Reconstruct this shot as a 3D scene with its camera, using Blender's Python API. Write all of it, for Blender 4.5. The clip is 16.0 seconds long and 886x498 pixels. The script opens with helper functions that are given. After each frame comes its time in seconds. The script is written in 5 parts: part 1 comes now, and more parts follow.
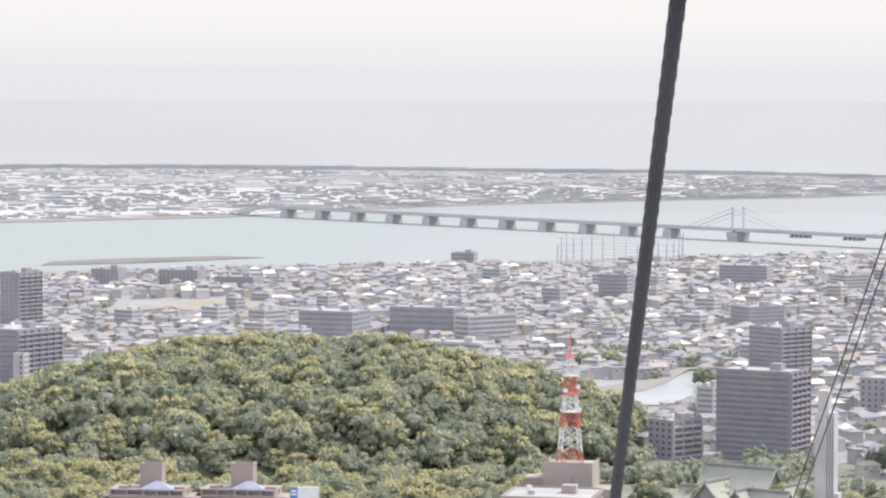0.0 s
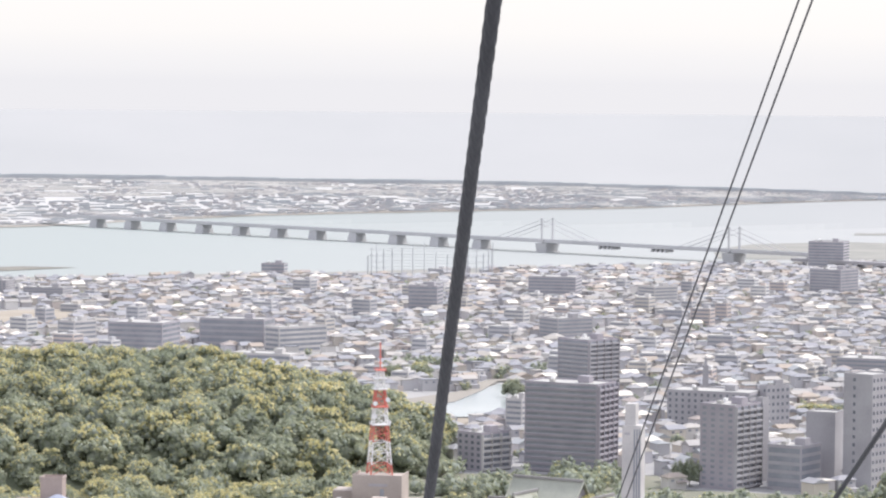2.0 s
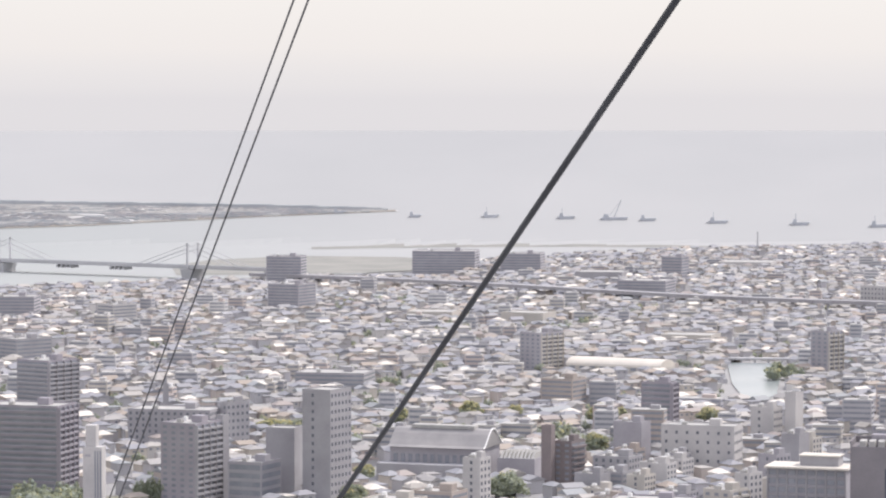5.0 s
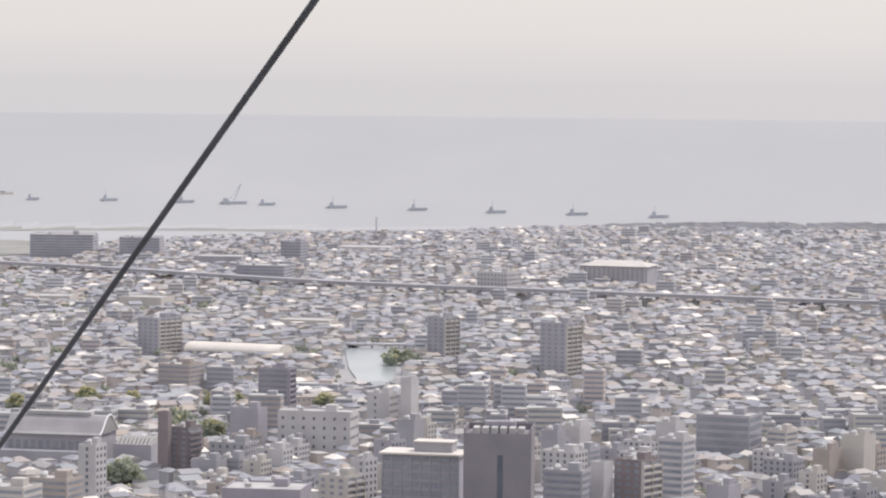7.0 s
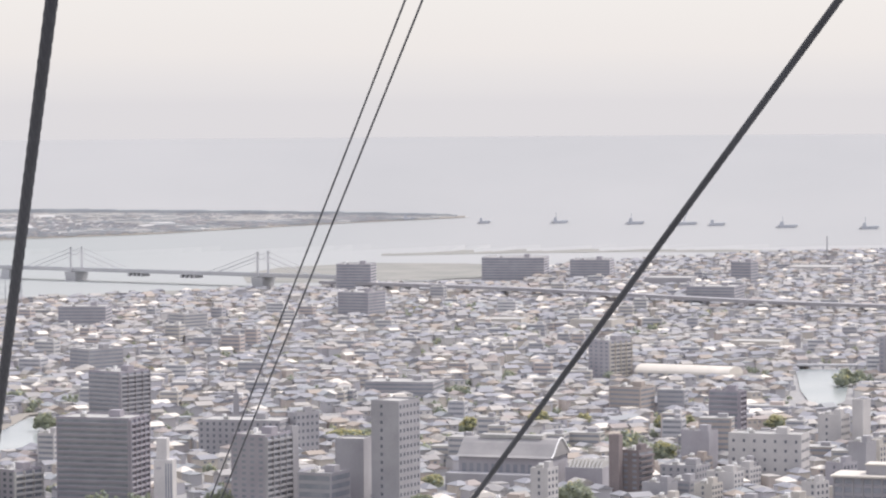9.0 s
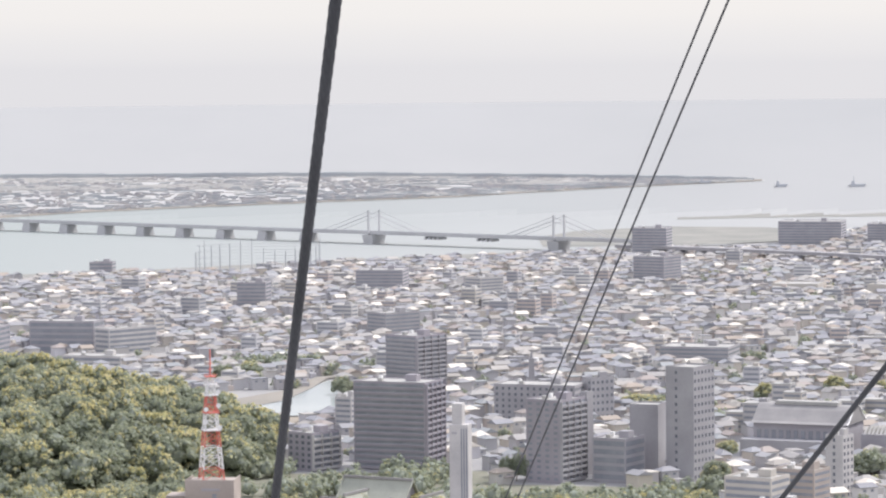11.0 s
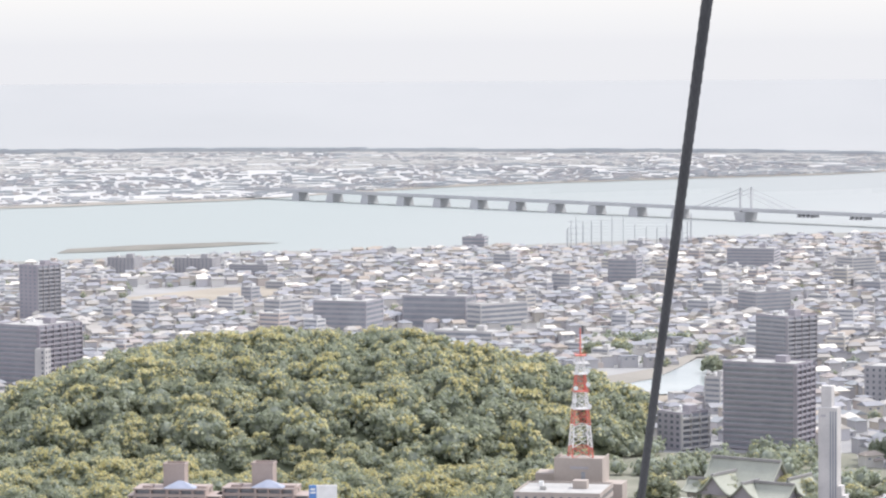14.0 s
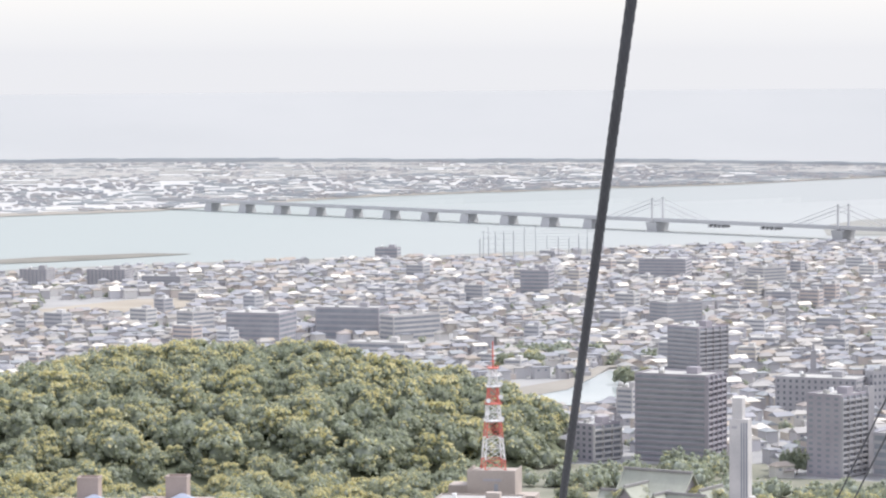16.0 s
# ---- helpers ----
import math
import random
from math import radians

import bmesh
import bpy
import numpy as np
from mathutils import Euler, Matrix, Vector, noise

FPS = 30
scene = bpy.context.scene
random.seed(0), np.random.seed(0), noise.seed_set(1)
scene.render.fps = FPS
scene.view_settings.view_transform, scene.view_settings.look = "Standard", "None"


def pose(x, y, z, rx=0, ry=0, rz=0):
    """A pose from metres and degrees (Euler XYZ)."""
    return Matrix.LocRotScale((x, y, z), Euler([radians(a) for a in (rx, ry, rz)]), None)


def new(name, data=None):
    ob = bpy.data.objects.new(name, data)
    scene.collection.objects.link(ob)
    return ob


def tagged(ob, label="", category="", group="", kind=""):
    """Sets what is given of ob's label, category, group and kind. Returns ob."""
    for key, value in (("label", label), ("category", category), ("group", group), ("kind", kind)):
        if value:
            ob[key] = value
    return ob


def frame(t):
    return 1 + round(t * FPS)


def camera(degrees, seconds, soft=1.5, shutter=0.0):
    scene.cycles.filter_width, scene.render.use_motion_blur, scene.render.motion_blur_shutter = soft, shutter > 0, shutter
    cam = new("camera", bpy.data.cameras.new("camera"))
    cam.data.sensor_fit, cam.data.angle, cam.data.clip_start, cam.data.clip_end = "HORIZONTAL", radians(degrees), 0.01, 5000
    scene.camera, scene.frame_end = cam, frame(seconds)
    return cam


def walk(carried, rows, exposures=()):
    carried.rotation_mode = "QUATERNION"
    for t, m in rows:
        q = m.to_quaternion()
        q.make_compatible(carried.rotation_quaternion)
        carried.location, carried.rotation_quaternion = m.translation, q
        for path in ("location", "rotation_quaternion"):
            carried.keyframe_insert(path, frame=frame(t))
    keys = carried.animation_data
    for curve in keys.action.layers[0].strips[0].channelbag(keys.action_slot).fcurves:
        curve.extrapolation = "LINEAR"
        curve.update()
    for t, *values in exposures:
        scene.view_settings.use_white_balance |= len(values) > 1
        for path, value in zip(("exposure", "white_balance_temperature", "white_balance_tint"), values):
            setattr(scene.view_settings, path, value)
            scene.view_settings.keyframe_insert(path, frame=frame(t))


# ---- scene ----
cam = camera(15.66, 16.0, soft=2.2)
PATH = [
    (0, pose(-0.018, -0.192, 189.487) @ pose(0, 0, 0, 0, 0, 5.270) @ pose(0, 0, 0, 86.869, 0, 0) @ pose(0, 0, 0, 0, 0, 0.179)),
    (0.5, pose(0.048, -1.519, 189.973) @ pose(0, 0, 0, 0, 0, 4.989) @ pose(0, 0, 0, 86.601, 0, 0) @ pose(0, 0, 0, 0, 0, -0.032)),
    (1, pose(0.140, -2.845, 190.460) @ pose(0, 0, 0, 0, 0, 4.476) @ pose(0, 0, 0, 86.219, 0, 0) @ pose(0, 0, 0, 0, 0, -0.331)),
    (1.5, pose(0.245, -4.172, 191.137) @ pose(0, 0, 0, 0, 0, 4.097) @ pose(0, 0, 0, 86.831, 0, 0) @ pose(0, 0, 0, 0, 0, 0.240)),
    (2, pose(0.362, -5.507, 191.787) @ pose(0, 0, 0, 0, 0, 1.893) @ pose(0, 0, 0, 87.046, 0, 0) @ pose(0, 0, 0, 0, 0, 0.498)),
    (2.5, pose(0.447, -6.843, 192.320) @ pose(0, 0, 0, 0, 0, -0.433) @ pose(0, 0, 0, 87.298, 0, 0) @ pose(0, 0, 0, 0, 0, 0.890)),
    (3, pose(0.534, -8.179, 192.851) @ pose(0, 0, 0, 0, 0, -1.313) @ pose(0, 0, 0, 87.244, 0, 0) @ pose(0, 0, 0, 0, 0, 0.444)),
    (3.5, pose(0.612, -9.516, 193.399) @ pose(0, 0, 0, 0, 0, -3.228) @ pose(0, 0, 0, 86.889, 0, 0) @ pose(0, 0, 0, 0, 0, 0.361)),
    (4, pose(0.674, -10.856, 193.942) @ pose(0, 0, 0, 0, 0, -4.810) @ pose(0, 0, 0, 87.246, 0, 0) @ pose(0, 0, 0, 0, 0, 0.344)),
    (4.5, pose(0.745, -12.194, 194.471) @ pose(0, 0, 0, 0, 0, -6.123) @ pose(0, 0, 0, 87.494, 0, 0) @ pose(0, 0, 0, 0, 0, 0.221)),
    (5, pose(0.829, -13.531, 194.999) @ pose(0, 0, 0, 0, 0, -7.712) @ pose(0, 0, 0, 87.332, 0, 0) @ pose(0, 0, 0, 0, 0, -0.022)),
    (5.2, pose(0.870, -14.066, 195.225) @ pose(0, 0, 0, 0, 0, -8.354) @ pose(0, 0, 0, 87.237, 0, 0) @ pose(0, 0, 0, 0, 0, -0.240)),
    (6.3, pose(1.100, -17.007, 196.466) @ pose(0, 0, 0, 0, 0, -12.500) @ pose(0, 0, 0, 87.050, 0, 0) @ pose(0, 0, 0, 0, 0, 0.200)),
    (6.9, pose(1.227, -18.611, 197.141) @ pose(0, 0, 0, 0, 0, -14.500) @ pose(0, 0, 0, 87.050, 0, 0) @ pose(0, 0, 0, 0, 0, 0.600)),
    (7.3, pose(1.310, -19.680, 197.593) @ pose(0, 0, 0, 0, 0, -13.758) @ pose(0, 0, 0, 87.066, 0, 0) @ pose(0, 0, 0, 0, 0, 0.800)),
    (7.5, pose(1.352, -20.209, 197.833) @ pose(0, 0, 0, 0, 0, -12.703) @ pose(0, 0, 0, 86.927, 0, 0) @ pose(0, 0, 0, 0, 0, 0.777)),
    (8, pose(1.422, -21.532, 198.392) @ pose(0, 0, 0, 0, 0, -10.207) @ pose(0, 0, 0, 86.814, 0, 0) @ pose(0, 0, 0, 0, 0, 0.543)),
    (8.5, pose(1.492, -22.856, 198.952) @ pose(0, 0, 0, 0, 0, -8.249) @ pose(0, 0, 0, 86.626, 0, 0) @ pose(0, 0, 0, 0, 0, 0.089)),
    (9, pose(1.599, -24.179, 199.589) @ pose(0, 0, 0, 0, 0, -6.444) @ pose(0, 0, 0, 87.392, 0, 0) @ pose(0, 0, 0, 0, 0, -0.426)),
    (9.5, pose(1.712, -25.507, 200.211) @ pose(0, 0, 0, 0, 0, -5.988) @ pose(0, 0, 0, 87.344, 0, 0) @ pose(0, 0, 0, 0, 0, -0.889)),
    (10, pose(1.835, -26.836, 200.825) @ pose(0, 0, 0, 0, 0, -4.227) @ pose(0, 0, 0, 87.161, 0, 0) @ pose(0, 0, 0, 0, 0, -0.828)),
    (10.2, pose(1.876, -27.367, 201.063) @ pose(0, 0, 0, 0, 0, -3.481) @ pose(0, 0, 0, 87.059, 0, 0) @ pose(0, 0, 0, 0, 0, -0.820)),
    (12.3, pose(2.304, -32.945, 203.564) @ pose(0, 0, 0, 0, 0, 2.295) @ pose(0, 0, 0, 86.585, 0, 0) @ pose(0, 0, 0, 0, 0, 0.520)),
    (12.5, pose(2.345, -33.476, 203.802) @ pose(0, 0, 0, 0, 0, 2.898) @ pose(0, 0, 0, 86.885, 0, 0) @ pose(0, 0, 0, 0, 0, 0.560)),
    (13, pose(2.430, -34.803, 204.338) @ pose(0, 0, 0, 0, 0, 4.022) @ pose(0, 0, 0, 86.918, 0, 0) @ pose(0, 0, 0, 0, 0, -0.468)),
    (13.5, pose(2.515, -36.130, 204.874) @ pose(0, 0, 0, 0, 0, 4.223) @ pose(0, 0, 0, 86.359, 0, 0) @ pose(0, 0, 0, 0, 0, -0.216)),
    (14, pose(2.609, -37.458, 205.399) @ pose(0, 0, 0, 0, 0, 5.455) @ pose(0, 0, 0, 86.346, 0, 0) @ pose(0, 0, 0, 0, 0, -0.370)),
    (14.5, pose(2.694, -38.785, 205.924) @ pose(0, 0, 0, 0, 0, 6.341) @ pose(0, 0, 0, 86.386, 0, 0) @ pose(0, 0, 0, 0, 0, -0.362)),
    (15, pose(2.800, -40.112, 206.555) @ pose(0, 0, 0, 0, 0, 5.266) @ pose(0, 0, 0, 86.448, 0, 0) @ pose(0, 0, 0, 0, 0, -0.372)),
    (15.5, pose(2.882, -41.439, 207.185) @ pose(0, 0, 0, 0, 0, 4.669) @ pose(0, 0, 0, 86.500, 0, 0) @ pose(0, 0, 0, 0, 0, -0.440)),
    (16, pose(2.968, -42.767, 207.815) @ pose(0, 0, 0, 0, 0, 3.896) @ pose(0, 0, 0, 86.489, 0, 0) @ pose(0, 0, 0, 0, 0, -0.401)),
]
walk(cam, PATH, [(0.0, 0.37, 6220, 13), (1.0, 0.38, 6220, 13), (1.7, 0.46, 6230, 13), (2.5, 0.40, 6240, 14), (3.5, 0.30, 6300, 14), (4.2, 0.34, 6320, 14), (5.0, 0.24, 6350, 15), (7.5, 0.04, 6350, 15), (9.0, 0.19, 6350, 15), (10.0, 0.24, 6300, 14), (12.5, 0.37, 6220, 13), (14.5, 0.45, 6150, 12), (16.0, 0.44, 6160, 12)])

# ---- world, sun ----
SUN_AZ, SUN_EL = 66.0, 54.0
world = bpy.data.worlds.new("hazy_sky")
scene.world = world
world.use_nodes = True
wn = world.node_tree
sky = wn.nodes.new("ShaderNodeTexSky")
sky.sky_type = "NISHITA"
sky.sun_disc = False
sky.sun_elevation, sky.sun_rotation = radians(SUN_EL), radians(SUN_AZ)
sky.altitude, sky.air_density, sky.dust_density, sky.ozone_density = 200.0, 1.0, 1.0, 1.0
# pale hazy dome: bluish at the horizon, cream above it, brightest towards the zenith
dome = wn.nodes.new("ShaderNodeTexCoord")
split = wn.nodes.new("ShaderNodeSeparateXYZ")
grade = wn.nodes.new("ShaderNodeValToRGB")
grade.color_ramp.interpolation = "EASE"
steps = [(0.0, (7.45, 7.35, 7.3)), (0.006, (7.9, 7.75, 7.55)), (0.018, (8.5, 8.2, 7.75)), (0.035, (8.75, 8.45, 7.9)), (0.30, (9.6, 9.4, 9.1)), (1.0, (12.2, 12.5, 14.0))]
while len(grade.color_ramp.elements) < len(steps):
    grade.color_ramp.elements.new(0.5)
for el, (at, c) in zip(grade.color_ramp.elements, steps):
    el.position, el.color = at, (*c, 1.0)
haze = wn.nodes.new("ShaderNodeMixRGB")
haze.inputs[0].default_value = 0.85
wn.links.new(dome.outputs["Generated"], split.inputs[0])
wn.links.new(split.outputs["Z"], grade.inputs[0])
wn.links.new(sky.outputs[0], haze.inputs[1])
wn.links.new(grade.outputs[0], haze.inputs[2])
wn.links.new(haze.outputs[0], wn.nodes["Background"].inputs[0])
wn.nodes["Background"].inputs[1].default_value = 0.093
sun = new("sun", bpy.data.lights.new("sun", "SUN"))
sun.data.energy, sun.data.angle, sun.data.color = 3.1, radians(8.0), (1.0, 0.935, 0.83)
sd = Vector((math.sin(radians(SUN_AZ)) * math.cos(radians(SUN_EL)), math.cos(radians(SUN_AZ)) * math.cos(radians(SUN_EL)), math.sin(radians(SUN_EL))))
sun.matrix_world = Matrix.Translation((0, 0, 900)) @ sd.to_track_quat("Z", "Y").to_matrix().to_4x4()


# ---- materials ----
def mat(name, a, b, scale=0.2, rough=0.8, fine=4.0, bump=0.0, metal=0.0, spec=0.3, isl=0.0, obj=0.0, hue=0.0, thin=0.0, palette=()):
    """Two-scale mottled surface between the colours a and b; isl / obj: variation from piece to piece."""
    m = bpy.data.materials.new(name)
    m.use_nodes = True
    nt = m.node_tree
    bs = nt.nodes["Principled BSDF"]
    geo = nt.nodes.new("ShaderNodeNewGeometry")
    n1, n2 = nt.nodes.new("ShaderNodeTexNoise"), nt.nodes.new("ShaderNodeTexNoise")
    n1.inputs["Scale"].default_value, n2.inputs["Scale"].default_value = scale, fine
    n1.inputs["Detail"].default_value = 4.0
    for n in (n1, n2):
        nt.links.new(geo.outputs["Position"], n.inputs["Vector"])
    add = nt.nodes.new("ShaderNodeMath")
    add.operation = "MULTIPLY_ADD"
    add.inputs[1].default_value = 0.4
    nt.links.new(n2.outputs[0], add.inputs[0])
    nt.links.new(n1.outputs[0], add.inputs[2])
    ramp = nt.nodes.new("ShaderNodeValToRGB")
    ramp.color_ramp.elements[0].position, ramp.color_ramp.elements[0].color = 0.5, (*a, 1)
    ramp.color_ramp.elements[1].position, ramp.color_ramp.elements[1].color = 0.9, (*b, 1)
    nt.links.new(add.outputs[0], ramp.inputs[0])
    out = ramp.outputs[0]
    if palette:
        src = nt.nodes.new("ShaderNodeNewGeometry" if isl else "ShaderNodeObjectInfo")
        pal = nt.nodes.new("ShaderNodeValToRGB")
        pal.color_ramp.interpolation = "CONSTANT"
        el = pal.color_ramp.elements
        while len(el) < len(palette):
            el.new(0.5)
        for k, c in enumerate(palette):
            el[k].position, el[k].color = k / len(palette), (*c, 1)
        mixp = nt.nodes.new("ShaderNodeMixRGB")
        mixp.blend_type = "MULTIPLY"
        mixp.inputs[0].default_value = 1.0
        nt.links.new(src.outputs["Random Per Island" if isl else "Random"], pal.inputs[0])
        nt.links.new(ramp.outputs[0], mixp.inputs[1])
        nt.links.new(pal.outputs[0], mixp.inputs[2])
        out = mixp.outputs[0]
    for amount, node, sock in ((isl, "ShaderNodeNewGeometry", "Random Per Island"), (obj, "ShaderNodeObjectInfo", "Random")):
        if amount:
            src = nt.nodes.new(node)
            hs = nt.nodes.new("ShaderNodeHueSaturation")
            mr = nt.nodes.new("ShaderNodeMapRange")
            mr.inputs["To Min"].default_value, mr.inputs["To Max"].default_value = 1 - amount, 1 + amount
            nt.links.new(src.outputs[sock], mr.inputs["Value"])
            nt.links.new(mr.outputs[0], hs.inputs["Value"])
            if hue:
                mh = nt.nodes.new("ShaderNodeMapRange")
                mh.inputs["To Min"].default_value, mh.inputs["To Max"].default_value = 0.5 - hue, 0.5 + hue
                mul = nt.nodes.new("ShaderNodeMath")
                mul.operation = "FRACT"
                ten = nt.nodes.new("ShaderNodeMath")
                ten.operation = "MULTIPLY"
                ten.inputs[1].default_value = 13.7
                nt.links.new(src.outputs[sock], ten.inputs[0])
                nt.links.new(ten.outputs[0], mul.inputs[0])
                nt.links.new(mul.outputs[0], mh.inputs["Value"])
                nt.links.new(mh.outputs[0], hs.inputs["Hue"])
            nt.links.new(out, hs.inputs["Color"])
            out = hs.outputs[0]
    nt.links.new(out, bs.inputs["Base Color"])
    bs.inputs["Roughness"].default_value, bs.inputs["Metallic"].default_value = rough, metal
    bs.inputs["Specular IOR Level"].default_value = spec
    if thin:
        tr, mx = nt.nodes.new("ShaderNodeBsdfTranslucent"), nt.nodes.new("ShaderNodeMixShader")
        mx.inputs[0].default_value = thin
        nt.links.new(out, tr.inputs["Color"])
        nt.links.new(bs.outputs[0], mx.inputs[1])
        nt.links.new(tr.outputs[0], mx.inputs[2])
        nt.links.new(mx.outputs[0], nt.nodes["Material Output"].inputs["Surface"])
    if bump:
        bp = nt.nodes.new("ShaderNodeBump")
        bp.inputs["Strength"].default_value, bp.inputs["Distance"].default_value = bump, 0.3
        nt.links.new(n2.outputs[0], bp.inputs["Height"])
        nt.links.new(bp.outputs[0], bs.inputs["Normal"])
    return m


# tones narrowed and cooled for haze; last roof: pale metal, warmed like sun flecks
ROOFS = [(0.304, 0.309, 0.339), (0.339, 0.339, 0.360), (0.374, 0.354, 0.330), (0.314, 0.319, 0.349), (0.404, 0.384, 0.364), (0.293, 0.299, 0.330), (0.395, 0.343, 0.299), (0.330, 0.330, 0.360), (0.364, 0.364, 0.380), (0.354, 0.314, 0.299), (0.319, 0.334, 0.349), (0.425, 0.404, 0.384), (0.309, 0.314, 0.339), (0.334, 0.323, 0.319), (0.349, 0.339, 0.334), (0.688, 0.647, 0.586)]
HOUSES = [(0.554, 0.549, 0.571), (0.625, 0.607, 0.590), (0.508, 0.502, 0.525), (0.590, 0.549, 0.495), (0.707, 0.690, 0.677), (0.484, 0.467, 0.477), (0.543, 0.536, 0.566), (0.543, 0.489, 0.454)]
BLOCKS = [(0.528, 0.522, 0.539), (0.638, 0.627, 0.621), (0.462, 0.457, 0.484), (0.561, 0.528, 0.490), (0.495, 0.495, 0.522), (0.517, 0.451, 0.424), (0.594, 0.589, 0.600)]
M_GROUND = mat("town_ground", (0.27, 0.27, 0.275), (0.35, 0.345, 0.34), 0.03, 0.95, 0.5)
# sea base far paler than water, so the haze over it is in the colour
M_SEA = mat("sea_water", (0.335, 0.343, 0.345), (0.36, 0.366, 0.366), 0.002, 0.6, 0.005, 0.0, spec=0.2)
M_POND = mat("pond_water", (0.30, 0.34, 0.35), (0.38, 0.41, 0.41), 0.01, 0.2, 0.3, 0.1, spec=0.5)
M_SAND = mat("river_sand", (0.25, 0.235, 0.21), (0.31, 0.29, 0.26), 0.02, 0.95, 0.2)
wm = M_SEA.copy()
wm.name = "river_mouth_water"
nt = wm.node_tree
wg, wx, wr, wmix = nt.nodes.new("ShaderNodeNewGeometry"), nt.nodes.new("ShaderNodeSeparateXYZ"), nt.nodes.new("ShaderNodeMapRange"), nt.nodes.new("ShaderNodeMixRGB")
wr.inputs["From Min"].default_value, wr.inputs["From Max"].default_value = -500.0, 560.0
nt.links.new(wg.outputs["Position"], wx.inputs[0])
nt.links.new(wx.outputs["X"], wr.inputs["Value"])
nt.links.new(wr.outputs[0], wmix.inputs[0])
wb = nt.nodes["Principled BSDF"]
wmix.inputs[1].default_value = (0.295, 0.325, 0.32, 1)
nt.links.new(wb.inputs["Base Color"].links[0].from_socket, wmix.inputs[2])
nt.links.new(wmix.outputs[0], wb.inputs["Base Color"])
M_REED = mat("reed_bank", (0.22, 0.225, 0.21), (0.29, 0.285, 0.265), 0.02, 0.95, 0.2)
M_FIELD = mat("bare_field", (0.28, 0.25, 0.21), (0.35, 0.315, 0.265), 0.02, 0.95, 0.3)
# far plain lifted close to the woods' tone: distance haze in the colour
M_FARLAND = mat("hazed_far_plain", (0.42, 0.42, 0.42), (0.48, 0.475, 0.465), 0.012, 0.95, 0.06)
# leaf and core colours lifted and greyed beyond real foliage, standing in for haze
M_LEAF = mat("leaves", (0.275, 0.31, 0.225), (0.375, 0.40, 0.285), 0.05, 0.5, 0.6, isl=0.08, hue=0.01, thin=0.5, spec=0.5)
# bright yellow leaf tone that paints sun onto the tops of the crowns
M_LEAF_YEL = mat("sunlit_yellow_leaves", (0.52, 0.485, 0.235), (0.66, 0.60, 0.33), 0.06, 0.5, 0.7, isl=0.08, hue=0.01, thin=0.5, spec=0.5)
M_LEAF_CORE = mat("crown_inside", (0.255, 0.285, 0.245), (0.315, 0.345, 0.29), 0.2, 0.9, 1.0)
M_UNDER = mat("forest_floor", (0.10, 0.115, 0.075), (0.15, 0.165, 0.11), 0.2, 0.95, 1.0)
M_PARK = mat("park_soil", (0.17, 0.175, 0.135), (0.25, 0.245, 0.20), 0.05, 0.95, 0.5)
M_BARK = mat("bark", (0.09, 0.07, 0.05), (0.16, 0.13, 0.1), 0.6, 0.9, 6.0, 0.4)
M_WHITE = mat("white_wall", (0.44, 0.43, 0.435), (0.55, 0.535, 0.53), 0.08, 0.85, 1.2)
M_CREAM = mat("cream_wall", (0.45, 0.43, 0.40), (0.54, 0.51, 0.475), 0.08, 0.85, 1.2)
M_GREYWALL = mat("grey_concrete", (0.315, 0.31, 0.33), (0.385, 0.38, 0.40), 0.08, 0.85, 1.2)
M_LILAC = mat("dull_grey_wall", (0.325, 0.315, 0.345), (0.40, 0.39, 0.42), 0.08, 0.85, 1.2)
M_BROWN = mat("brown_tile", (0.29, 0.275, 0.31), (0.355, 0.335, 0.37), 0.08, 0.7, 1.2)
M_TAN = mat("tan_tile", (0.35, 0.31, 0.285), (0.42, 0.37, 0.34), 0.08, 0.8, 1.2)
M_BRICK = mat("rust_tile", (0.205, 0.18, 0.185), (0.265, 0.23, 0.23), 0.08, 0.8, 1.2)
M_CONDO = mat("mauve_tan_tile", (0.33, 0.275, 0.255), (0.40, 0.335, 0.31), 0.08, 0.8, 1.2)
M_STONE = mat("warm_grey_cladding", (0.20, 0.19, 0.205), (0.245, 0.23, 0.245), 0.08, 0.8, 1.2)
M_PYRAMID = mat("blue_grey_metal", (0.30, 0.33, 0.42), (0.38, 0.41, 0.50), 0.2, 0.5, 1.5)
M_SIGNBLUE = mat("blue_sign_paint", (0.10, 0.22, 0.50), (0.14, 0.27, 0.56), 0.3, 0.5, 2.0)
M_MUD = mat("river_mud", (0.16, 0.155, 0.14), (0.23, 0.22, 0.195), 0.02, 0.95, 0.2)
M_DARKGLASS = mat("dark_window_glass", (0.07, 0.08, 0.105), (0.11, 0.12, 0.15), 0.15, 0.12, 0.8, spec=0.5)
M_PANE = mat("small_window_glass", (0.12, 0.13, 0.16), (0.18, 0.19, 0.22), 0.15, 0.15, 0.8, spec=0.5)
M_CREAMROOF = mat("cream_sheet_roof", (0.55, 0.52, 0.47), (0.64, 0.60, 0.54), 0.08, 0.6, 0.8)
M_GLASS = mat("window_glass", (0.22, 0.235, 0.27), (0.30, 0.315, 0.35), 0.15, 0.12, 0.8, spec=0.6)
M_FLATROOF = mat("flat_roof", (0.34, 0.34, 0.335), (0.46, 0.45, 0.435), 0.1, 0.9, 1.0)
M_HOUSE = mat("house_wall", (0.85, 0.85, 0.85), (1.0, 1.0, 1.0), 0.02, 0.85, 1.0, isl=0.12, palette=HOUSES)
M_ROOF = mat("roof_tile", (0.8, 0.8, 0.8), (1.0, 1.0, 1.0), 0.02, 0.6, 2.0, isl=0.09, spec=0.22, palette=ROOFS)
